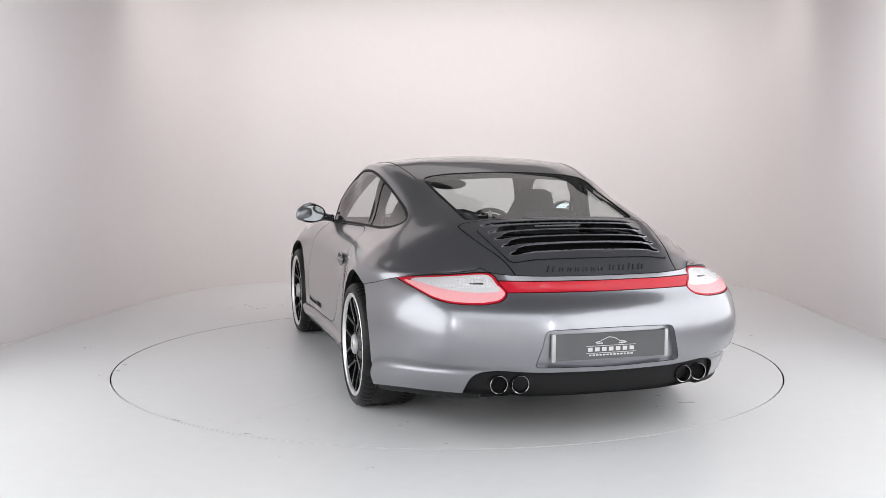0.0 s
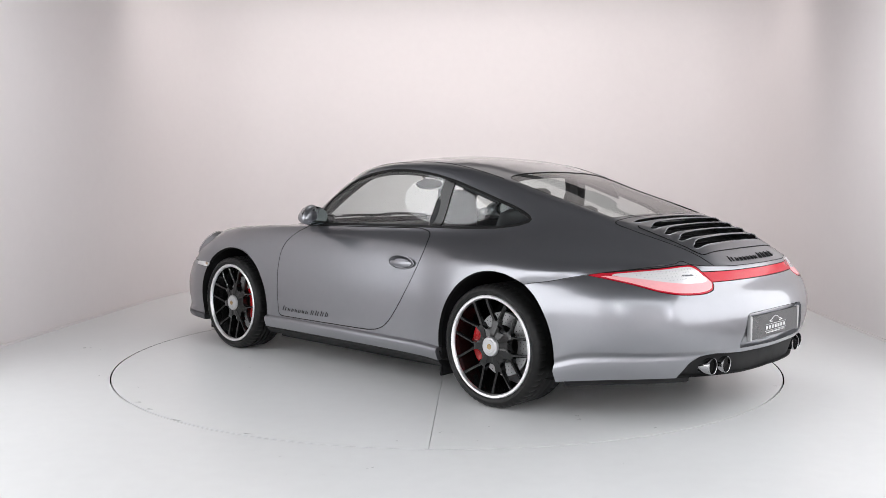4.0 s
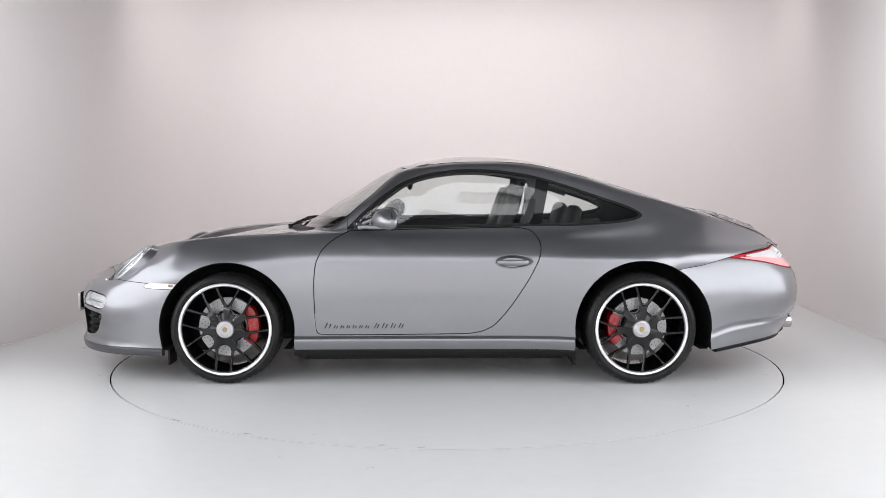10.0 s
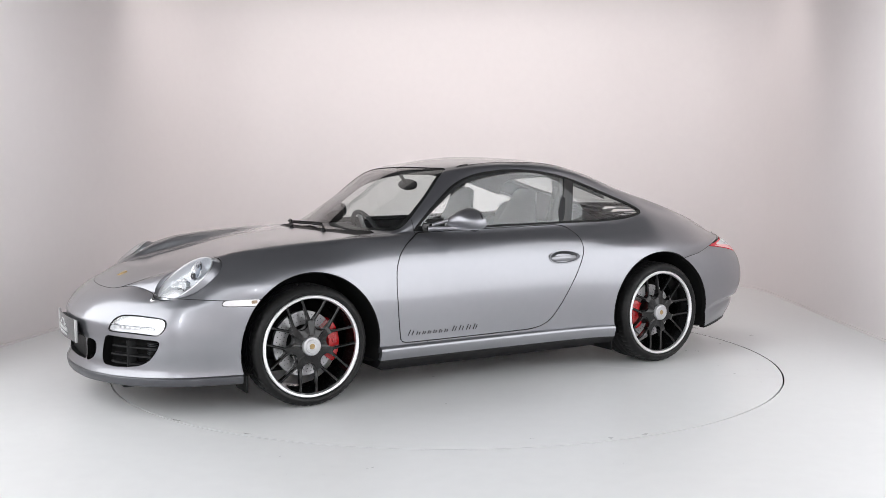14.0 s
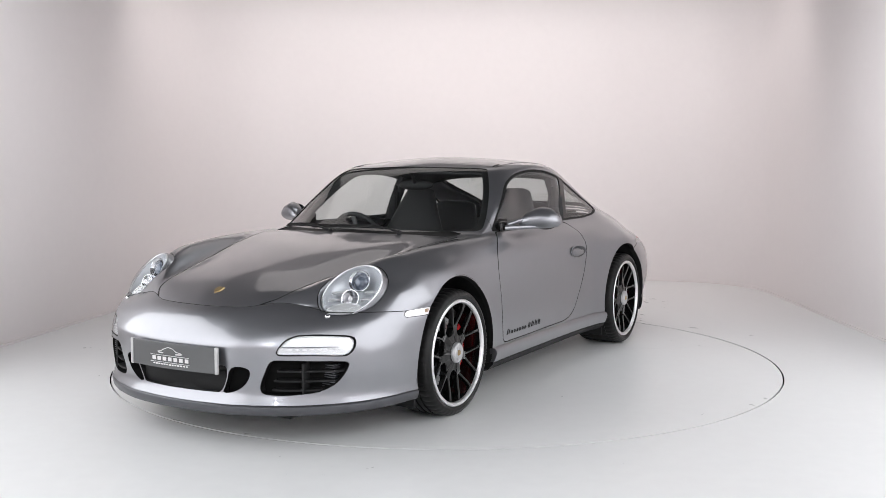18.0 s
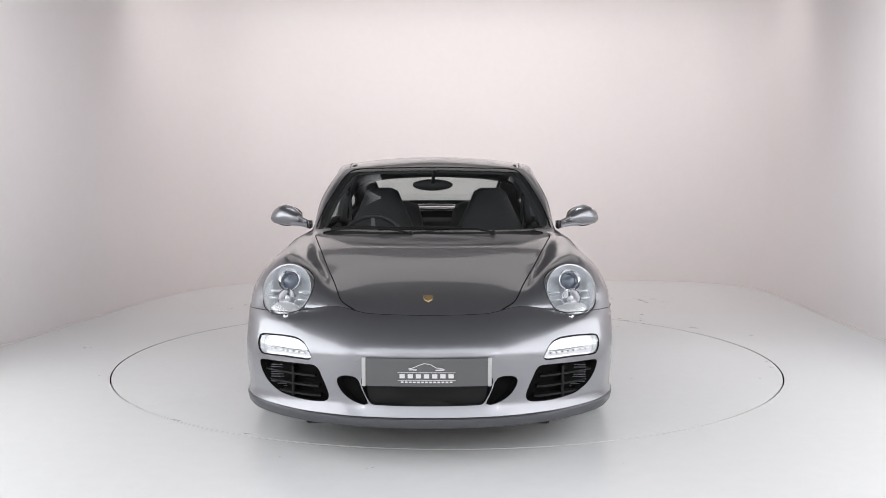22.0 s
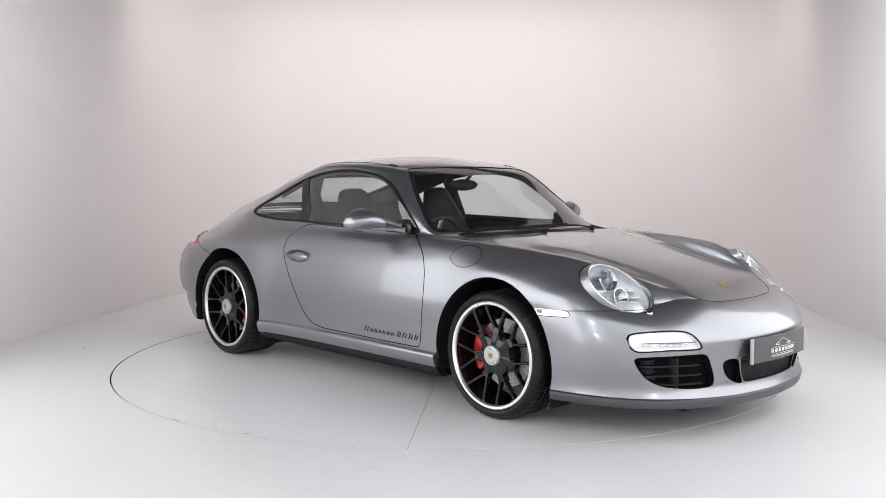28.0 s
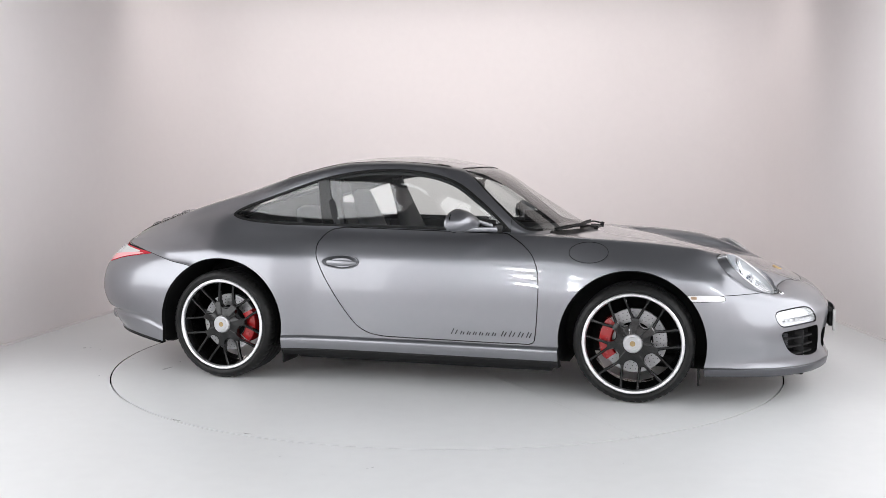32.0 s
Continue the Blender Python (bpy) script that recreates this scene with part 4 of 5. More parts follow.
def lower_trims(car, front_rows):
    edge = spline(front_rows[-1], 60)
    path = np.concatenate([edge[::-1], edge[1:] * np.array([1, -1, 1])])[::-1]
    lip = [(-.03, -.002), (-.001, -.003), (.004, -.008), (.005, -.014), (.000, -.038), (-.006, -.046), (-.05, -.048), (-.05, -.01)]
    swept("front_splitter", path, lip, TRIM, car, "dark grey lip under the front bumper")
    for side in (1, -1):
        pts = [(.792, .872, .262), (.6, .868, .262), (.2, .866, .262), (-.2, .868, .262), (-.5, .876, .262), (-.68, .890, .262), (-.80, .906, .258)]
        line = spline(pts, 40) * np.array([1, side, 1])
        if side < 0:
            line = line[::-1]
        prof = [(-.03, .014), (-.006, .010), (.006, .003), (.012, -.006), (.013, -.018), (.004, -.045), (-.004, -.064), (-.03, -.068)]
        swept("side_skirt", line, prof, PAINT, car)
        low = line - np.array([0, 0, .066])
        swept("under_sill", low, [(-.06, .004), (-.012, .002), (-.010, -.010), (-.03, -.030), (-.035, -.040), (-.12, -.044)], BLACK, car)
    for side in (1, -1):
        for name, x, y, z, w in (("front_flap", 1.515, .74, .15, .16), ("rear_flap", -.80, .78, .155, .20)):
            bm = bmesh.new()
            box(bm, (x, y * side, z), (.012, w, .10), None, .005)
            part(name, bm, BLACK, car)
    for side in (1, -1):
        pts = [(-2.10, .55, .243), (-2.035, .645, .240), (-1.955, .722, .236), (-1.875, .783, .232), (-1.715, .857, .215), (-1.62, .884, .203)]
        line = spline(pts, 24) * np.array([1, side, 1])
        if side > 0:
            line = line[::-1]
        v, f = sweep(line, [(-.004, .004), (-.002, -.001), (-.008, -.022), (-.03, -.030), (-.06, -.028), (-.06, .002)])
        bm = bmesh.new()
        vs = [bm.verts.new(q) for q in v]
        for q in f:
            bm.faces.new([vs[i] for i in q])
        part("rear_lower_trim", bm, BLACK, car)
    # wheel housings
    for (cx, cz), r in (ARCH_F, ARCH_R):
        for side in (1, -1):
            y0, y1 = (.855 if cx > 0 else .893), .50
            bm = bmesh.new()
            prev = None
            inner = []
            for i in range(37):
                a = radians(-35 + 250 * i / 36)
                rr = r + .006
                p = [bm.verts.new((cx + rr * math.cos(a), side * y, max(cz + rr * math.sin(a), .20))) for y in (y0, .68, y1)]
                if prev:
                    bm.faces.new((prev[0], prev[1], p[1], p[0]))
                    bm.faces.new((prev[1], prev[2], p[2], p[1]))
                prev = p
                inner.append(p[2])
            bm.faces.new(inner)
            part("wheel_housing", bm, LINER, car)
    bm = bmesh.new()
    box(bm, (0, 0, .160), (1.50, 1.56, .07), None, .01)
    box(bm, (1.60, 0, .165), (.90, 1.04, .07), None, .01)
    box(bm, (-1.55, 0, .215), (.70, 1.04, .09), None, .01)
    part("underbody", bm, BLACK, car)
    bm = bmesh.new()
    box(bm, (-1.90, 0, .30), (.36, .80, .16), None, .03)
    part("rear_silencer", bm, BLACK, car)
    bm = bmesh.new()
    box(bm, (-2.165, .06, .243), (.03, .46, .010), None, .003)
    part("valance_edge", bm, ALLOY, car, "pale metal edge under the valance")


def calipers(car):
    for x, y, z, r, front in ((1.184, .850, .3140, .150, True), (-1.1765, .890, .3170, .147, False)):
        for side in (1, -1):
            mid = 180 if front else 0
            bm = bmesh.new()
            spread = 40 if front else 33
            rings = []
            for i in range(15):
                a = radians(mid - 4 + spread * (i / 7 - 1) * .95)
                wob = .012 * (1 if i % 7 else .4)
                ring = []
                for rr, yy in ((r - .032, -.080), (r - .036, -.062), (r - .028, -.050), (r + .012, -.047 + wob * .15), (r + .030, -.052), (r + .036, -.070), (r + .036, -.135), (r - .03, -.135)):
                    k = 1.0 if 0 < i < 14 else .94
                    ring.append(bm.verts.new((x + rr * k * math.cos(a), side * (y + yy), z + rr * math.sin(a))))
                rings.append(ring)
            for p, q in zip(rings, rings[1:]):
                for j in range(8):
                    bm.faces.new((p[j], p[(j + 1) % 8], q[(j + 1) % 8], q[j]))
            bm.faces.new(rings[0])
            bm.faces.new(rings[-1])
            cal = part("brake_caliper", bm, RED, car, "red painted brake caliper")
            for k in (-1, 0, 1):
                bm = bmesh.new()
                a = radians(mid - 4 + spread * k * .6)
                disc(bm, (x + r * math.cos(a), side * (y - .046), z + r * math.sin(a)), (0, side, 0), .013, .006, 16, .002)
                part("piston_cap", bm, RED, cal)


def oval_ring(c, u, l, n, a0, b0, a1, b1, h0, h1, seg=64):
    bm = bmesh.new()
    A = [[bm.verts.new(c + u * (a * math.cos(t)) + l * (b * math.sin(t)) + n * h) for t in [6.283185 * i / seg for i in range(seg)]]
         for a, b, h in ((a0, b0, h0), ((a0 + a1) / 2, (b0 + b1) / 2, max(h0, h1) + .004), (a1, b1, h1))]
    for p, q in zip(A, A[1:]):
        for i in range(seg):
            j = (i + 1) % seg
            bm.faces.new((p[i], p[j], q[j], q[i]))
    return bm


def headlamps(car, skin_points):
    for side in (1, -1):
        c, n, l, u = [Vector((q.x, q.y * side, q.z)) for q in (HEAD_C, HEAD_N, HEAD_L, HEAD_U)]
        a, b = HEAD_B.length + .020, HEAD_A.length + .016
        # surround from the wing's surface to the lens
        hu, hl, hd = head_coords(skin_points, side)
        ao, bo, shift = HEAD_OUT
        bm = bmesh.new()
        rows = []
        near = np.where((np.abs(hd) < .12) & (np.hypot(hu, hl) < .3))[0]
        for i in range(64):
            t = 6.283185 * i / 64
            uo, lo = shift + (ao - .001) * math.cos(t), (bo - .001) * math.sin(t)
            d2 = (hu[near] - uo) ** 2 + (hl[near] - lo) ** 2
            k = np.argsort(d2)[:5]
            w = 1 / (d2[k] + 1e-6)
            h = float((hd[near][k] * w).sum() / w.sum())
            ui, li = (a - .019) * math.cos(t), (b - .015) * math.sin(t)
            prof = []
            for f2, hh in ((0, h - .030), (0, h - .001), (.12, h + .002), (.55, (h + .016) / 2 + .003), (1, .012)):
                prof.append(bm.verts.new(c + u * (uo + (ui - uo) * f2) + l * (lo + (li - lo) * f2) + n * hh))
            rows.append(prof)
        for i in range(64):
            p, q = rows[i], rows[(i + 1) % 64]
            for j in range(4):
                bm.faces.new((p[j], p[j + 1], q[j + 1], q[j]))
        bez = part("headlamp_bezel", bm, PAINT, car, "grey headlamp surround", 50)
        # clear domed lens
        bm = bmesh.new()
        rows = []
        for k in range(9):
            w = k / 8
            rows.append([bm.verts.new(c - u * (.010 * (1 - w)) + u * ((a - .020) * math.sin(w * 1.5708) * math.cos(t)) + l * ((b - .016) * math.sin(w * 1.5708) * math.sin(t)) + n * (.012 + .034 * math.cos(w * 1.5708)))
                         for t in [6.283185 * i / 48 for i in range(48)]] if k else [bm.verts.new(c - u * .010 + n * .046)])
        for i in range(48):
            bm.faces.new((rows[0][0], rows[1][i], rows[1][(i + 1) % 48]))
        for p, q in zip(rows[1:], rows[2:]):
            for i in range(48):
                j = (i + 1) % 48
                bm.faces.new((p[i], q[i], q[j], p[j]))
        lens = part("headlamp_lens", bm, LENS, bez, "clear domed headlamp lens", 80)
        lens.visible_shadow = False
        # reflector bowl
        bm = bmesh.new()
        rows = []
        for w, h in ((1.0, .008), (.97, -.012), (.86, -.035), (.62, -.055), (.3, -.062), (.02, -.064)):
            rows.append([bm.verts.new(c + u * ((a - .021) * w * math.cos(t)) + l * ((b - .017) * w * math.sin(t)) + n * h) for t in [6.283185 * i / 48 for i in range(48)]])
        for p, q in zip(rows, rows[1:]):
            for i in range(48):
                j = (i + 1) % 48
                bm.faces.new((p[i], p[j], q[j], q[i]))
        part("reflector_bowl", bm, BOWL, bez)
        # round projector above, bulb below, indicator floor and small cross bars
        fwd = Vector((.93, .16 * side, .33)).normalized()
        p1 = c + u * .070 + l * .005 - n * .012
        m = fwd.to_track_quat("Z", "Y").to_matrix().to_4x4()
        ring = lathe([(.030, -.03), (.046, .004), (.052, .014), (.050, .018), (.044, .014), (.038, .006), (.034, -.006)], 40, "z")
        ring.transform(Matrix.Translation(p1) @ m)
        pr = part("projector_ring", ring, CHROME, bez)
        eye = lathe([(.0, .014), (.014, .012), (.026, .005), (.034, -.008)], 32, "z")
        eye.transform(Matrix.Translation(p1) @ m)
        part("projector_lens", eye, PROJECTOR, pr)
        p2 = c - u * .030 + l * .004 - n * .020
        ring = lathe([(.012, -.012), (.030, .004), (.040, .018), (.043, .018), (.034, -.008)], 36, "z")
        ring.transform(Matrix.Translation(p2) @ m)
        r2 = part("bulb_reflector", ring, CHROME, bez)
        bm = bmesh.new()
        blob(bm, p2 + fwd * .012, (.011, .011, .014), None, 16)
        part("bulb", bm, PALELENS, r2)
        for s2 in (1, -1):
            for v0, v1 in ((.030, .012), (-.012, .010)):
                bm = bmesh.new()
                q = c + u * (v0 - .02) + l * (s2 * .075) - n * .020
                rot = Matrix((l, u, n)).transposed().to_4x4()
                box(bm, (0, 0, 0), (.055, v1, .012), Matrix.Translation(q) @ rot, .003)
                part("reflector_bar", bm, LAMPSILVER, bez)
        bm = bmesh.new()
        q = c - u * .108 - n * .010
        rot = Matrix((l, u, n)).transposed().to_4x4()
        blob(bm, q, (.085, .050, .016), rot.to_3x3().to_4x4(), 24)
        part("indicator_floor", bm, LAMPSILVER, bez)
        part("lens_rim", oval_ring(c, u, l, n, a - .019, b - .015, a - .027, b - .023, .010, .012), POLISH, bez, "silver ring round the lens")
        bm = bmesh.new()
        w0 = Vector((1.909, 0.622 * side, 0.564))
        w0 = w0 + Vector((.010, 0, .009))
        blob(bm, w0, (.014, .013, .011), None, 16)
        part("washer_jet", bm, CHROME, car, "silver headlamp washer jet")


def show_plate(car, x, z, front):
    """A blank grey show plate with pale bars where its print stands."""
    s = 1 if front else -1
    bend = .020 if front else 0.0
    bm = bmesh.new()
    cols = []
    for i in range(13):
        y = -.26 + .52 * i / 12
        xx = x - s * bend * (y / .26) ** 2
        cols.append([bm.verts.new((xx + s * d, y, z + h)) for d, h in ((0, -.0575), (.006, -.0565), (.006, .0565), (0, .0575))])
    for p, q in zip(cols, cols[1:]):
        for j in range(4):
            bm.faces.new((p[j], p[(j + 1) % 4], q[(j + 1) % 4], q[j]))
    bm.faces.new(cols[0])
    bm.faces.new(cols[-1])
    root = part("front_plate" if front else "rear_plate", bm, PLATE, car, "grey show plate with pale printed bars")
    for e in (1, -1):
        bm = bmesh.new()
        if front:
            box(bm, (x - bend + .004, e * .256, z), (.014, .016, .118), None, .004)
        else:
            box(bm, (x + .002, e * .268, z), (.02, .018, .122), None, .004)
        part("plate_edge", bm, SILVERTAPE, root)
    # bars in place of the print, one block a letter, with thin rules and a smaller line
    bm = bmesh.new()
    xo = x + s * .0068
    def bar(y, zz, w, h):
        box(bm, (xo - s * bend * (y / .26) ** 2, y, z + zz), (.0012, w, h))
    for i in range(7):
        bar(-.099 + .033 * i, -.014, .021, .017)
    bar(0, .001, .235, .002)
    bar(0, -.030, .235, .002)
    for i in range(13):
        bar(-.099 + .0165 * i, -.0385, .011, .006)
    part("print_bar", bm, PLATEWHITE, root)
    bm = bmesh.new()
    pts = [(-.074, .012), (-.060, .018), (-.040, .020), (-.016, .034), (.010, .038), (.034, .030), (.052, .021), (.074, .016)]
    tube(bm, [(xo - s * bend * (q[0] / .26) ** 2, -q[0] * s, z + q[1]) for q in pts], .0018, 5)
    tube(bm, [(xo, .070 * s, z + .012), (xo, .036 * s, z + .010)], .0032, 5)
    tube(bm, [(xo, -.040 * s, z + .012), (xo, -.070 * s, z + .013)], .0028, 5)
    part("print_outline", bm, PLATEWHITE, root)
    if front:
        bm = bmesh.new()
        box(bm, (x - .022, 0, z + .0), (.03, .40, .085), None, .006)
        part("plate_holder", bm, BLACK, root)


def mirrors(car):
    for side in (1, -1):
        bm = bmesh.new()
        # shell: sections across the car from stalk to tip
        secs = []
        for y, xc, zc, rx, rz in ((.800, .300, .915, .040, .030), (.83, .285, .925, .062, .050), (.87, .262, .937, .074, .062), (.91, .248, .942, .078, .066), (.95, .238, .938, .072, .058), (.985, .228, .930, .054, .040), (1.003, .220, .924, .024, .018)):
            ring = []
            for i in range(28):
                t = 6.283185 * i / 28
                cx, cz = math.cos(t), math.sin(t)
                x = xc + rx * (cx if cx > 0 else cx * .56) * (1.15 if cx > 0 else 1)
                ring.append(bm.verts.new((x, y * side, zc + rz * cz * (1 if cz > 0 else .92))))
            secs.append(ring)
        for p, q in zip(secs, secs[1:]):
            for i in range(28):
                bm.faces.new((p[i], p[(i + 1) % 28], q[(i + 1) % 28], q[i]))
        bm.faces.new(secs[0])
        bm.faces.new(secs[-1])
        shell = part("door_mirror", bm, PAINT, car, "grey mirror shell", 60)
        bm = bmesh.new()
        ring = [bm.verts.new((.213, (.905 + .083 * math.cos(t)) * side, .936 + .050 * math.sin(t) * (1 - .12 * math.cos(t)))) for t in [6.283185 * i / 32 for i in range(32)]]
        bm.faces.new(ring)
        r2 = bmesh.ops.extrude_face_region(bm, geom=bm.faces[:])
        bmesh.ops.translate(bm, verts=[v for v in r2["geom"] if isinstance(v, bmesh.types.BMVert)], vec=(-.005, 0, 0))
        part("mirror_glass", bm, MIRRORGLASS, shell)
        bm = bmesh.new()
        tube(bm, [(.232, (.905 + .088 * math.cos(t)) * side, .936 + .054 * math.sin(t)) for t in [6.283185 * i / 32 for i in range(32)]], .008, 8, True)
        part("mirror_frame", bm, GLOSSBLACK, shell)
        # two-armed stalk
        bm = bmesh.new()
        tube(bm, [(.425, .745 * side, .888), (.40, .775 * side, .892), (.355, .82 * side, .893), (.31, .87 * side, .895), (.27, .92 * side, .900)], [.017, .014, .012, .013, .012], 10)
        part("mirror_stalk", bm, PAINT, shell)
        bm = bmesh.new()
        tube(bm, [(.405, .752 * side, .908), (.375, .785 * side, .922), (.34, .82 * side, .938), (.31, .85 * side, .948)], [.012, .010, .010, .010], 10)
        part("mirror_stalk", bm, PAINT, shell)
        bm = bmesh.new()
        box(bm, (.42, .735 * side, .895), (.085, .02, .05), None, .008)
        part("mirror_foot", bm, GLOSSBLACK, shell)


def flank_at(grid):
    """A lookup of the left flank's y for a place (x, z)."""
    v = grid.reshape(-1, 3)
    v = v[(v[:, 1] > .7) & (v[:, 2] < .86)]
    def at(x, z):
        d = (v[:, 0] - x) ** 2 + (v[:, 2] - z) ** 2
        k = np.argsort(d)[:6]
        w = 1 / (d[k] + 1e-6)
        return float((v[k, 1] * w).sum() / w.sum())
    return at


def door_furniture(car, at):
    for side in (1, -1):
        # recessed cup with a bar across it
        y0 = at(-.458, .697)
        bm = bmesh.new()
        rows = []
        for w, d in ((1.0, .0015), (.93, .003), (.84, .0006), (.55, -.010), (.05, -.014)):
            rows.append([bm.verts.new((-.458 + .108 * w * math.cos(t), (y0 + .0055 + d - .055 * (w * math.cos(t)) * .10 * (1 if math.cos(t) > 0 else 1.6)) * side, .697 + .038 * w * math.sin(t) * (1 + .15 * math.cos(t)))) for t in [6.283185 * i / 40 for i in range(40)]])
        for p, q in zip(rows, rows[1:]):
            for i in range(40):
                bm.faces.new((p[i], p[(i + 1) % 40], q[(i + 1) % 40], q[i]))
        bm.faces.new(rows[-1])
        cup = part("door_handle", bm, TRIM, car, "grey pull handle in an oval cup", 50)
        bm = bmesh.new()
        tube(bm, [(-.458 + .108 * math.cos(t), (y0 + .0065 - .0055 * math.cos(t) * (1 if math.cos(t) > 0 else 1.6)) * side, .697 + .038 * math.sin(t) * (1 + .15 * math.cos(t))) for t in [6.283185 * i / 40 for i in range(40)]], .0032, 6, True)
        part("handle_rim", bm, PAINT, cup)
        bm = bmesh.new()
        secs = []
        for x, h, d in ((-.362, .010, .000), (-.39, .015, .008), (-.43, .017, .013), (-.49, .017, .013), (-.53, .015, .009), (-.555, .011, .000)):
            secs.append([bm.verts.new((x, (y0 - .001 + d + .006 * math.cos(t)) * side, .690 + h * math.sin(t))) for t in [6.283185 * i / 14 for i in range(14)]])
        for p, q in zip(secs, secs[1:]):
            for i in range(14):
                bm.faces.new((p[i], p[(i + 1) % 14], q[(i + 1) % 14], q[i]))
        bm.faces.new(secs[0])
        bm.faces.new(secs[-1])
        part("handle_bar", bm, PAINT, cup)


def exhausts(car):
    for side in (1, -1):
        for y in (.394, .484):
            bm = lathe([(.034, -.20), (.038, -.10), (.0395, -.01), (.0395, .0), (.0385, .0015), (.0365, .0), (.036, -.02), (.034, -.12), (0.0, -.125)], 40, "x")
            for v in bm.verts:
                v.co.x = -v.co.x
            bmesh.ops.translate(bm, verts=bm.verts, vec=(-2.208 + .25 * (y - .394), y * side, .295))
            tip = part("exhaust_tip", bm, TIPMETAL, car, "round chrome tailpipe")
            bm = lathe([(0.0, .0), (.036, .0)], 28, "x")
            bmesh.ops.translate(bm, verts=bm.verts, vec=(-2.17, y * side, .295))
            part("pipe_bore", bm, DARK, tip)


def badges(car, at):
    bm = bmesh.new()
    shield = [(.0, .026), (.012, .027), (.021, .024), (.022, .006), (.017, -.012), (.0, -.028), (-.017, -.012), (-.022, .006), (-.021, .024), (-.012, .027)]
    nrm = Vector((.40, 0, .92)).normalized()
    m = Matrix.Translation((1.935, 0, .6545)) @ Matrix((Vector((0, 1, 0)), Vector((-.92, 0, .40)), nrm)).transposed().to_4x4()
    lo = [bm.verts.new(m @ Vector((x, y, -.004))) for x, y in shield]
    hi = [bm.verts.new(m @ Vector((x * .92, y * .92, .002))) for x, y in shield]
    bm.faces.new(hi)
    for i in range(len(lo)):
        j = (i + 1) % len(lo)
        bm.faces.new((lo[i], lo[j], hi[j], hi[i]))
    part("hood_badge", bm, BADGE, car, "small gold and red enamel shield")
    # script on doors and tail as plain slanted bars
    for side in (1, -1):
        def on_door(u, v):
            xx = (.632 - u) if side > 0 else (.192 + u)
            return Vector((xx, (at(xx, .318 + v) + .0008) * side, .318 + v))
        script_bars(car, on_door, 1.0)

    def on_tail(u, v):
        y = .262 - u * 1.045
        return Vector((-2.160 + .86 * v + (y / .25) ** 2 * .012, y, .7715 + .51 * v))
    script_bars(car, on_tail, 1.3)


def script_bars(car, place, tall):
    """Pairs of thin slanted bars, one pair a letter, in place of the script; place maps (along, up) to the car."""
    u = 0.0
    for k, w in enumerate([.050, .032, .028, .028, .032, .028, .032, 0, .036, .044, .040, .036]):
        if not w:
            u += .012
            continue
        h = (.030 if k in (0, 8, 9, 10, 11) else .018) * tall
        bm = bmesh.new()
        for c, rise in ((.22, 1.0), (.68, .8)):
            tube(bm, [place(u + w * c + h * f * .5, h * f) for f in (0, rise / 2, rise)], .0030 * tall, 5)
        part("script_bar", bm, SCRIPT, car)
        u += w + .006


def wipers(car):
    for y0, pts in ((.33, [(.885, .33, .888), (.84, .20, .907), (.825, -.05, .905), (.83, -.30, .900)]), (-.12, [(.90, -.12, .885), (.86, -.25, .905), (.80, -.43, .905), (.735, -.57, .893)])):
        bm = bmesh.new()
        tube(bm, spline(pts, 16) - np.array([0, 0, .012]), .0055, 6)
        arm = part("wiper_arm", bm, BLACK, car)
        bm = bmesh.new()
        q = spline(pts, 16)[4:] + np.array([-.010, 0, -.004])
        tube(bm, q, .0055, 6)
        part("wiper_blade", bm, SEAL, arm)
        bm = bmesh.new()
        disc(bm, Vector(pts[0]) - Vector((0, 0, .014)), (.3, 0, 1), .014, .024, 16, .004)
        part("wiper_pivot", bm, BLACK, arm)


def seat(name, x, y, car, front=True):
    """A one-piece sports seat with bolsters, or a small rear seat."""
    h = .62 if front else .40
    bm = bmesh.new()
    secs = []
    n = 10
    z0 = .42 if front else .55
    for i in range(n + 1):
        t = i / n
        z = z0 + h * t * 1.06
        xx = x - (.04 + (.20 if front else .10) * t)
        w = (.245 + .02 * math.sin(t * 3.1)) * (1 - .56 * max(0, (t - .50) / .50) ** .9) if front else .22 * (1 - .25 * t ** 3)
        d = .060 * (1 - .35 * t)
        ring = []
        for k in range(20):
            a = 6.283185 * k / 20
            yy = w * math.copysign(abs(math.cos(a)) ** .6, math.cos(a))
            dd = d * math.sin(a) + (.045 * (abs(yy) / w) ** 3 * (1 - t) if front else .0)
            ring.append(bm.verts.new((xx + dd, y + yy, z)))
        secs.append(ring)
    top = [bm.verts.new(Vector(v.co) * 1 + Vector((0, 0, .0))) for v in secs[-1]]
    cen = sum((v.co for v in top), Vector()) / len(top)
    for v in top:
        v.co = cen + (v.co - cen) * .55 + Vector((0, 0, .022))
    secs.append(top)
    for p, q in zip(secs, secs[1:]):
        for k in range(20):
            bm.faces.new((p[k], p[(k + 1) % 20], q[(k + 1) % 20], q[k]))
    bm.faces.new(secs[0])
    bm.faces.new(secs[-1])
    s = part(name, bm, LEATHER, car, "dark leather seat", 60)
    bm = bmesh.new()
    if front:
        box(bm, (x + .20, y, .40), (.50, .46, .14), None, .05, 3)
        for e in (1, -1):
            box(bm, (x + .20, y + e * .22, .44), (.44, .08, .13), None, .035, 3)
    else:
        box(bm, (x + .16, y, .50), (.34, .42, .12), None, .05, 3)
    part("seat_cushion", bm, LEATHER, s)
    return s


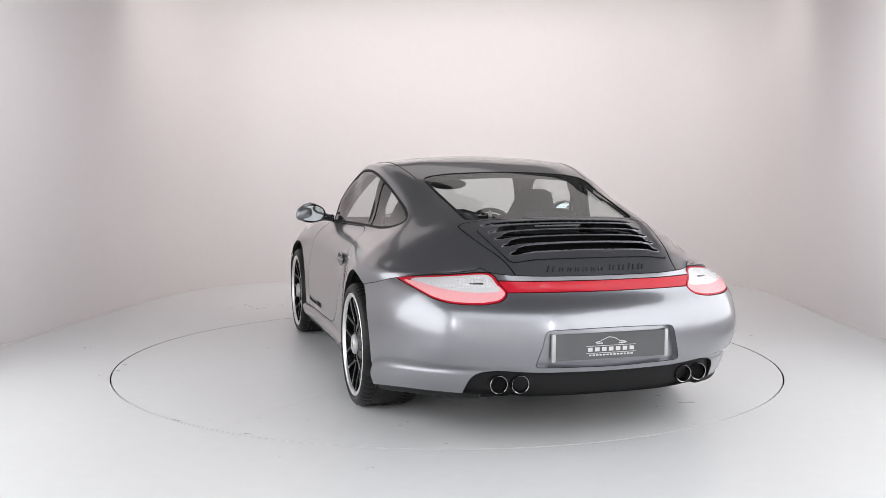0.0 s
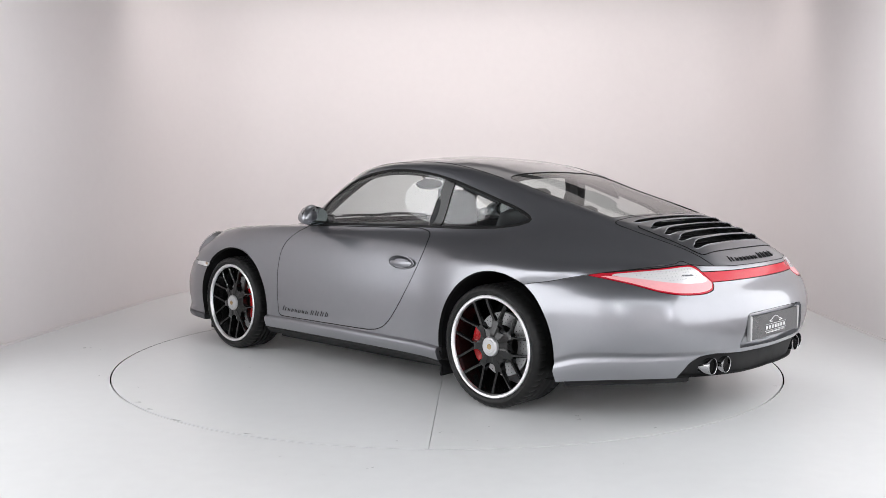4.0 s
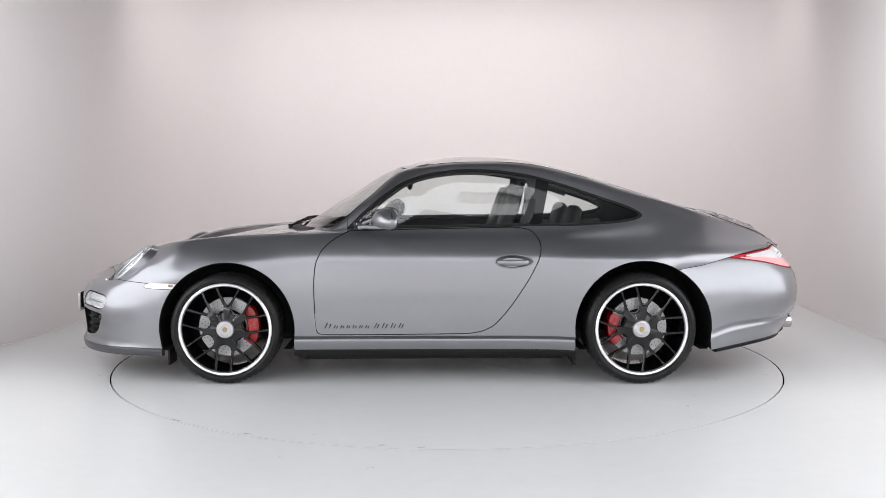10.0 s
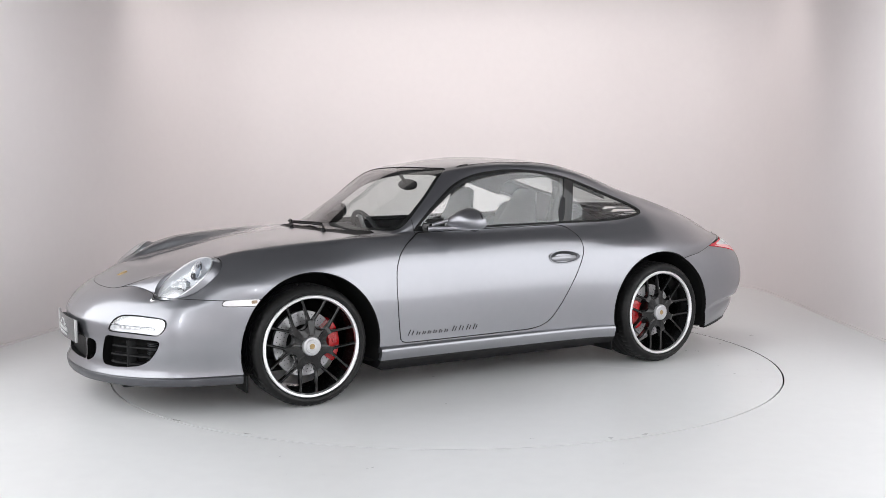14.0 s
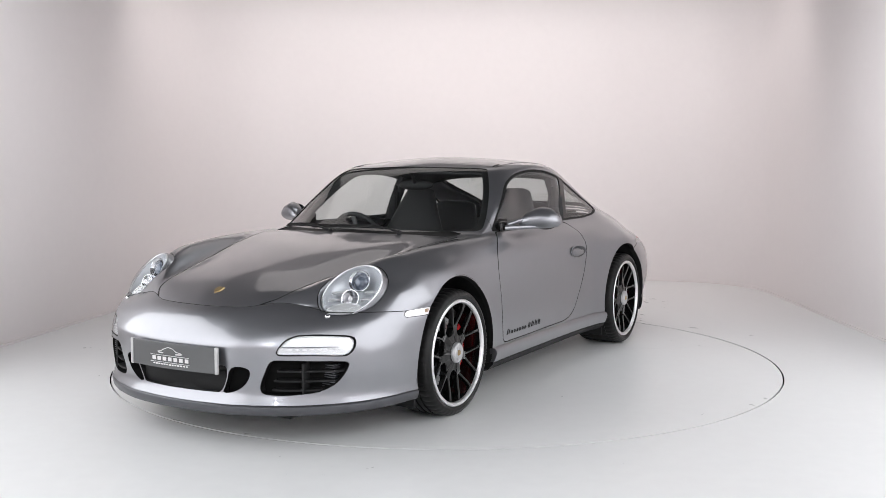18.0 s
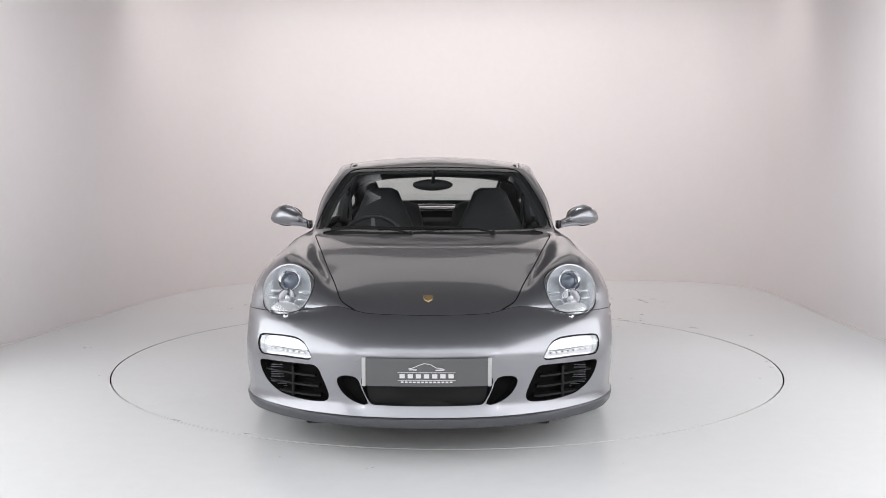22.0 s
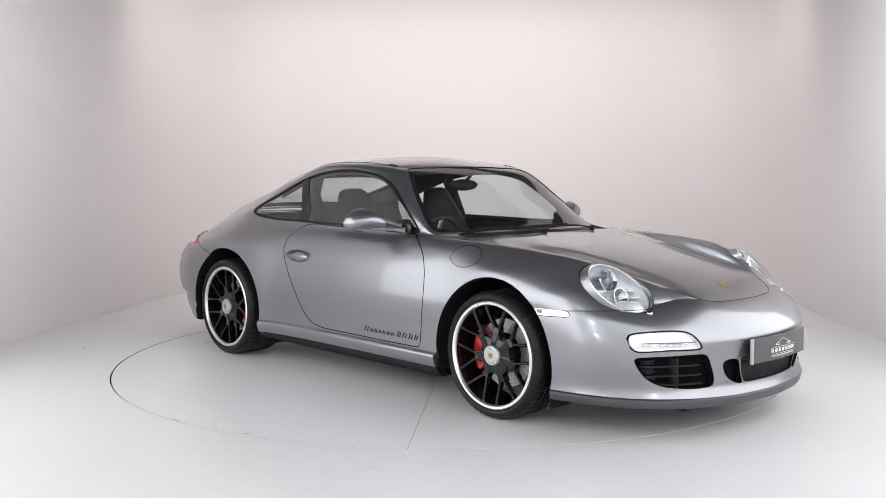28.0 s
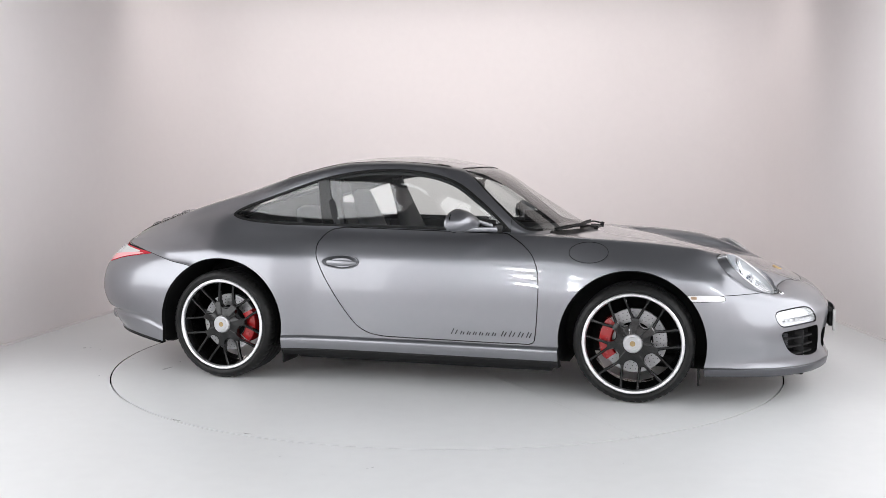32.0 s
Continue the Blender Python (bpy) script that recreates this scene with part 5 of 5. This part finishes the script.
def cabin(car):
    bm = bmesh.new()
    box(bm, (-.20, 0, .26), (1.75, 1.42, .06), None, .02)
    part("cabin_floor", bm, CARPET, car)
    bm = bmesh.new()
    box(bm, (-.15, 0, .36), (1.3, .22, .18), None, .05, 3)
    box(bm, (.40, 0, .52), (.22, .24, .32), None, .05, 3)
    part("centre_console", bm, LEATHER, car)
    # dashboard: a rounded bar across the car
    bm = bmesh.new()
    secs = []
    for i in range(17):
        y = -.68 + 1.36 * i / 16
        hump = .028 * math.exp(-((y + .37) / .16) ** 2)
        crown = .03 * (y / .68) ** 2
        ring = []
        for dx, dz in ((.36, -.01), (.25, .012), (.10, .022), (-.02, .016 + hump), (-.075, hump * .8 - .01), (-.09, -.05), (-.05, -.14), (-.04, -.30), (.20, -.34), (.36, -.2)):
            ring.append(bm.verts.new((.46 + dx - crown * 1.6 * (dx > .2), y, .835 + dz)))
        secs.append(ring)
    for p, q in zip(secs, secs[1:]):
        for k in range(10):
            bm.faces.new((p[k], p[(k + 1) % 10], q[(k + 1) % 10], q[k]))
    bm.faces.new(secs[0])
    bm.faces.new(secs[-1])
    part("dashboard", bm, LEATHER, car, "", 60)
    # steering wheel on the right
    m = Matrix.Translation((.255, -.37, .775)) @ Matrix.Rotation(radians(-66), 4, "Y")
    bm = bmesh.new()
    tube(bm, [m @ Vector((.182 * math.cos(t), .182 * math.sin(t), 0)) for t in [6.283185 * i / 40 for i in range(40)]], .0155, 10, True)
    sw = part("steering_wheel", bm, LEATHER, car)
    bm = bmesh.new()
    blob(bm, (0, 0, 0), (.065, .075, .03), None, 20)
    for a in (0, 180, 270 - 20, 270 + 20):
        p = Vector((math.sin(radians(a + 90)), math.cos(radians(a + 90)), 0))
        q = [Vector((0, 0, 0)), Vector((-p.x * .1, p.y * .1, -.006)), Vector((-p.x * .175, p.y * .175, 0))]
        tube(bm, q, .014, 8)
    bm.transform(m)
    part("wheel_boss", bm, ALLOY, sw, "silver spokes and dark boss")
    for y in (.37, -.37):
        seat("front_seat", -.26, y, car)
        seat("rear_seat", -.74, y * .82, car, False)
    # door cards with arm rests
    for side in (1, -1):
        bm = bmesh.new()
        box(bm, (.0, .742 * side, .59), (1.15, .03, .44), None, .012)
        card = part("door_card", bm, LEATHER, car)
        bm = bmesh.new()
        box(bm, (-.08, .71 * side, .64), (.55, .07, .06), None, .025, 3)
        part("arm_rest", bm, LEATHER, card)
        bm = bmesh.new()
        tube(bm, [(.10, .70 * side, .80), (.13, .695 * side, .815), (.17, .70 * side, .80)], .007, 6)
        part("door_pull", bm, CHROME, card)
        bm = bmesh.new()
        box(bm, (-.95, .655 * side, .80), (.55, .04, .14), None, .02)
        part("rear_side_trim", bm, LEATHER, car)
        # belt post behind the door glass
        bm = bmesh.new()
        tube(bm, [(-.54, .66 * side, .86), (-.58, .63 * side, 1.02), (-.60, .575 * side, 1.17)], [.045, .04, .04], 8)
        part("pillar_trim", bm, HEADLINER, car)
        bm = bmesh.new()
        box(bm, (-.56, .615 * side, 1.075), (.05, .03, .08), None, .015)
        part("belt_guide", bm, BLACK, car)
        bm = bmesh.new()
        tube(bm, [(-.55, .60 * side, 1.06), (-.50, .585 * side, .80), (-.42, .60 * side, .45)], .012, 4)
        part("seat_belt", bm, SEAL, car)
    for side in (1, -1):
        bm = bmesh.new()
        tube(bm, spline([(.56, .655 * side, .86), (.44, .630 * side, .955), (.30, .575 * side, 1.08), (.16, .510 * side, 1.185), (.02, .50 * side, 1.225)], 14), [.030] * 14, 8)
        part("screen_pillar_trim", bm, HEADLINER, car)
        bm = bmesh.new()
        box(bm, (.36, .690 * side, .905), (.12, .02, .07), None, .008)
        part("mirror_sail", bm, BLACK, car)
    bm = bmesh.new()
    box(bm, (-1.22, 0, .82), (.66, 1.10, .05), None, .02)
    part("parcel_shelf", bm, CARPET, car)
    # inner mirror
    bm = bmesh.new()
    blob(bm, (.150, -.012, 1.125), (.020, .125, .036), None, 28)
    im = part("inner_mirror", bm, BLACK, car)
    bm = bmesh.new()
    tube(bm, [(.165, -.012, 1.14), (.205, -.005, 1.185), (.235, 0, 1.222)], [.012, .010, .022], 8)
    part("mirror_foot", bm, BLACK, im)


def roof_lining(car, grid):
    """The inside of the roof and pillars, a little under the outer skin."""
    sk = sheet(grid)
    v = sk.v
    f = np.maximum(np.maximum(v[:, 0] - .60, -.96 - v[:, 0]), .885 - v[:, 2])
    roof = sk.keep(f)
    roof = roof.keep(-np.where(roof.v[:, 2] > .5, inside(roof.v[:, :2], SCREEN) + .035, 9.0))
    roof = roof.keep(-(np.where(roof.v[:, 2] > .5, inside(roof.v[:, :2], REARGLASS), 9.0) + .03))
    for side in (1, -1):
        roof = roof.keep(-(side_cut(roof.v, DLO, side) + .022))
    panel("roof_lining", roof.shifted(-.022), HEADLINER, car, 0.008)
    # gutter strips along the roof edges
    for k, side in ((42, 1), (grid.shape[1] - 1 - 42, -1)):
        line = grid[:, k]
        sel = (line[:, 0] < .12) & (line[:, 0] > -.93)
        bm = bmesh.new()
        tube(bm, line[sel], .0022, 6)
        part("roof_gutter", bm, SEAL, car)


def intake_blades(car):
    for side in (1, -1):
        for z, y0, y1 in ((.345, .475, .712), (.302, .46, .695), (.262, .45, .655)):
            bm = bmesh.new()
            pts = [(2.088 - 1.05 * max(0, y - .46) ** 1.35, y * side, z) for y in np.linspace(y0, y1, 9)]
            rings = [[bm.verts.new((p[0] + dx, p[1], p[2] + dz)) for dx, dz in ((.004, .004), (.004, -.004), (-.035, -.006), (-.035, .006))] for p in pts]
            for p, q in zip(rings, rings[1:]):
                for i in range(4):
                    bm.faces.new((p[i], p[(i + 1) % 4], q[(i + 1) % 4], q[i]))
            bm.faces.new(rings[0])
            bm.faces.new(rings[-1])
            part("intake_blade", bm, BLACK, car)
        bm = bmesh.new()
        for k in range(11):
            z = .262 + .0105 * k
            box(bm, (1.935, .650 * side, z), (.04, .07, .004))
        part("radiator_fins", bm, TRIM, car)
        bm = bmesh.new()
        box(bm, (2.015, .575 * side, .305), (.05, .012, .15), None, .004)
        part("intake_post", bm, BLACK, car)
    bm = bmesh.new()
    box(bm, (2.150, 0, .285), (.02, .50, .11), None, .008)
    part("radiator_duct", bm, BLACK, car)


def sports_car():
    car = tagged(new("sports_car"), "grey metallic two-door coupe with black wheels on the turntable", "car")
    front_rows, skin_points = bodywork(car)
    lower_trims(car, front_rows)
    calipers(car)
    headlamps(car, skin_points)
    show_plate(car, 2.238, .392, True)
    show_plate(car, -2.262, .455, False)
    mirrors(car)
    grid = main_grid()[0]
    at = flank_at(grid)
    door_furniture(car, at)
    exhausts(car)
    badges(car, at)
    wipers(car)
    cabin(car)
    roof_lining(car, grid)
    intake_blades(car)
    return car


def car_wheels(car):
    fw, rw = wheel(True), wheel(False)
    for ob, x, y, z in ((fw, 1.184, .874, .3140), (rw, -1.1765, .920, .3170)):
        ob.parent = car
        ob.matrix_basis = pose(x, y, z)
        o = copy_thing(ob, pose(x, -y, z, 0, 0, 180) @ pose(0, 0, 0, 0, 0 if ob is fw else 25.7, 0))
        o.parent = car


def car_rows():
    rows = []
    for k in range(33):
        th = radians(106.872 + 7.40416 * k) + radians(0.1594) * math.sin(k * math.pi / 16)
        ox, oy = 0.0896, -0.0742
        x = AXIS[0] + math.cos(th) * ox - math.sin(th) * oy
        y = AXIS[1] + math.sin(th) * ox + math.cos(th) * oy
        rows.append((float(k), x, y, math.degrees(th)))
    return rows


studio()
table = turntable()
car = sports_car()
car_wheels(car)


def motions():
    walk(table, [(t, pose(AXIS[0], AXIS[1], 0, 0, 0, a - 49)) for t, x, y, a in car_rows()])
    walk(car, [(t, pose(x, y, 0, 0, 0, a)) for t, x, y, a in car_rows()])


motions()
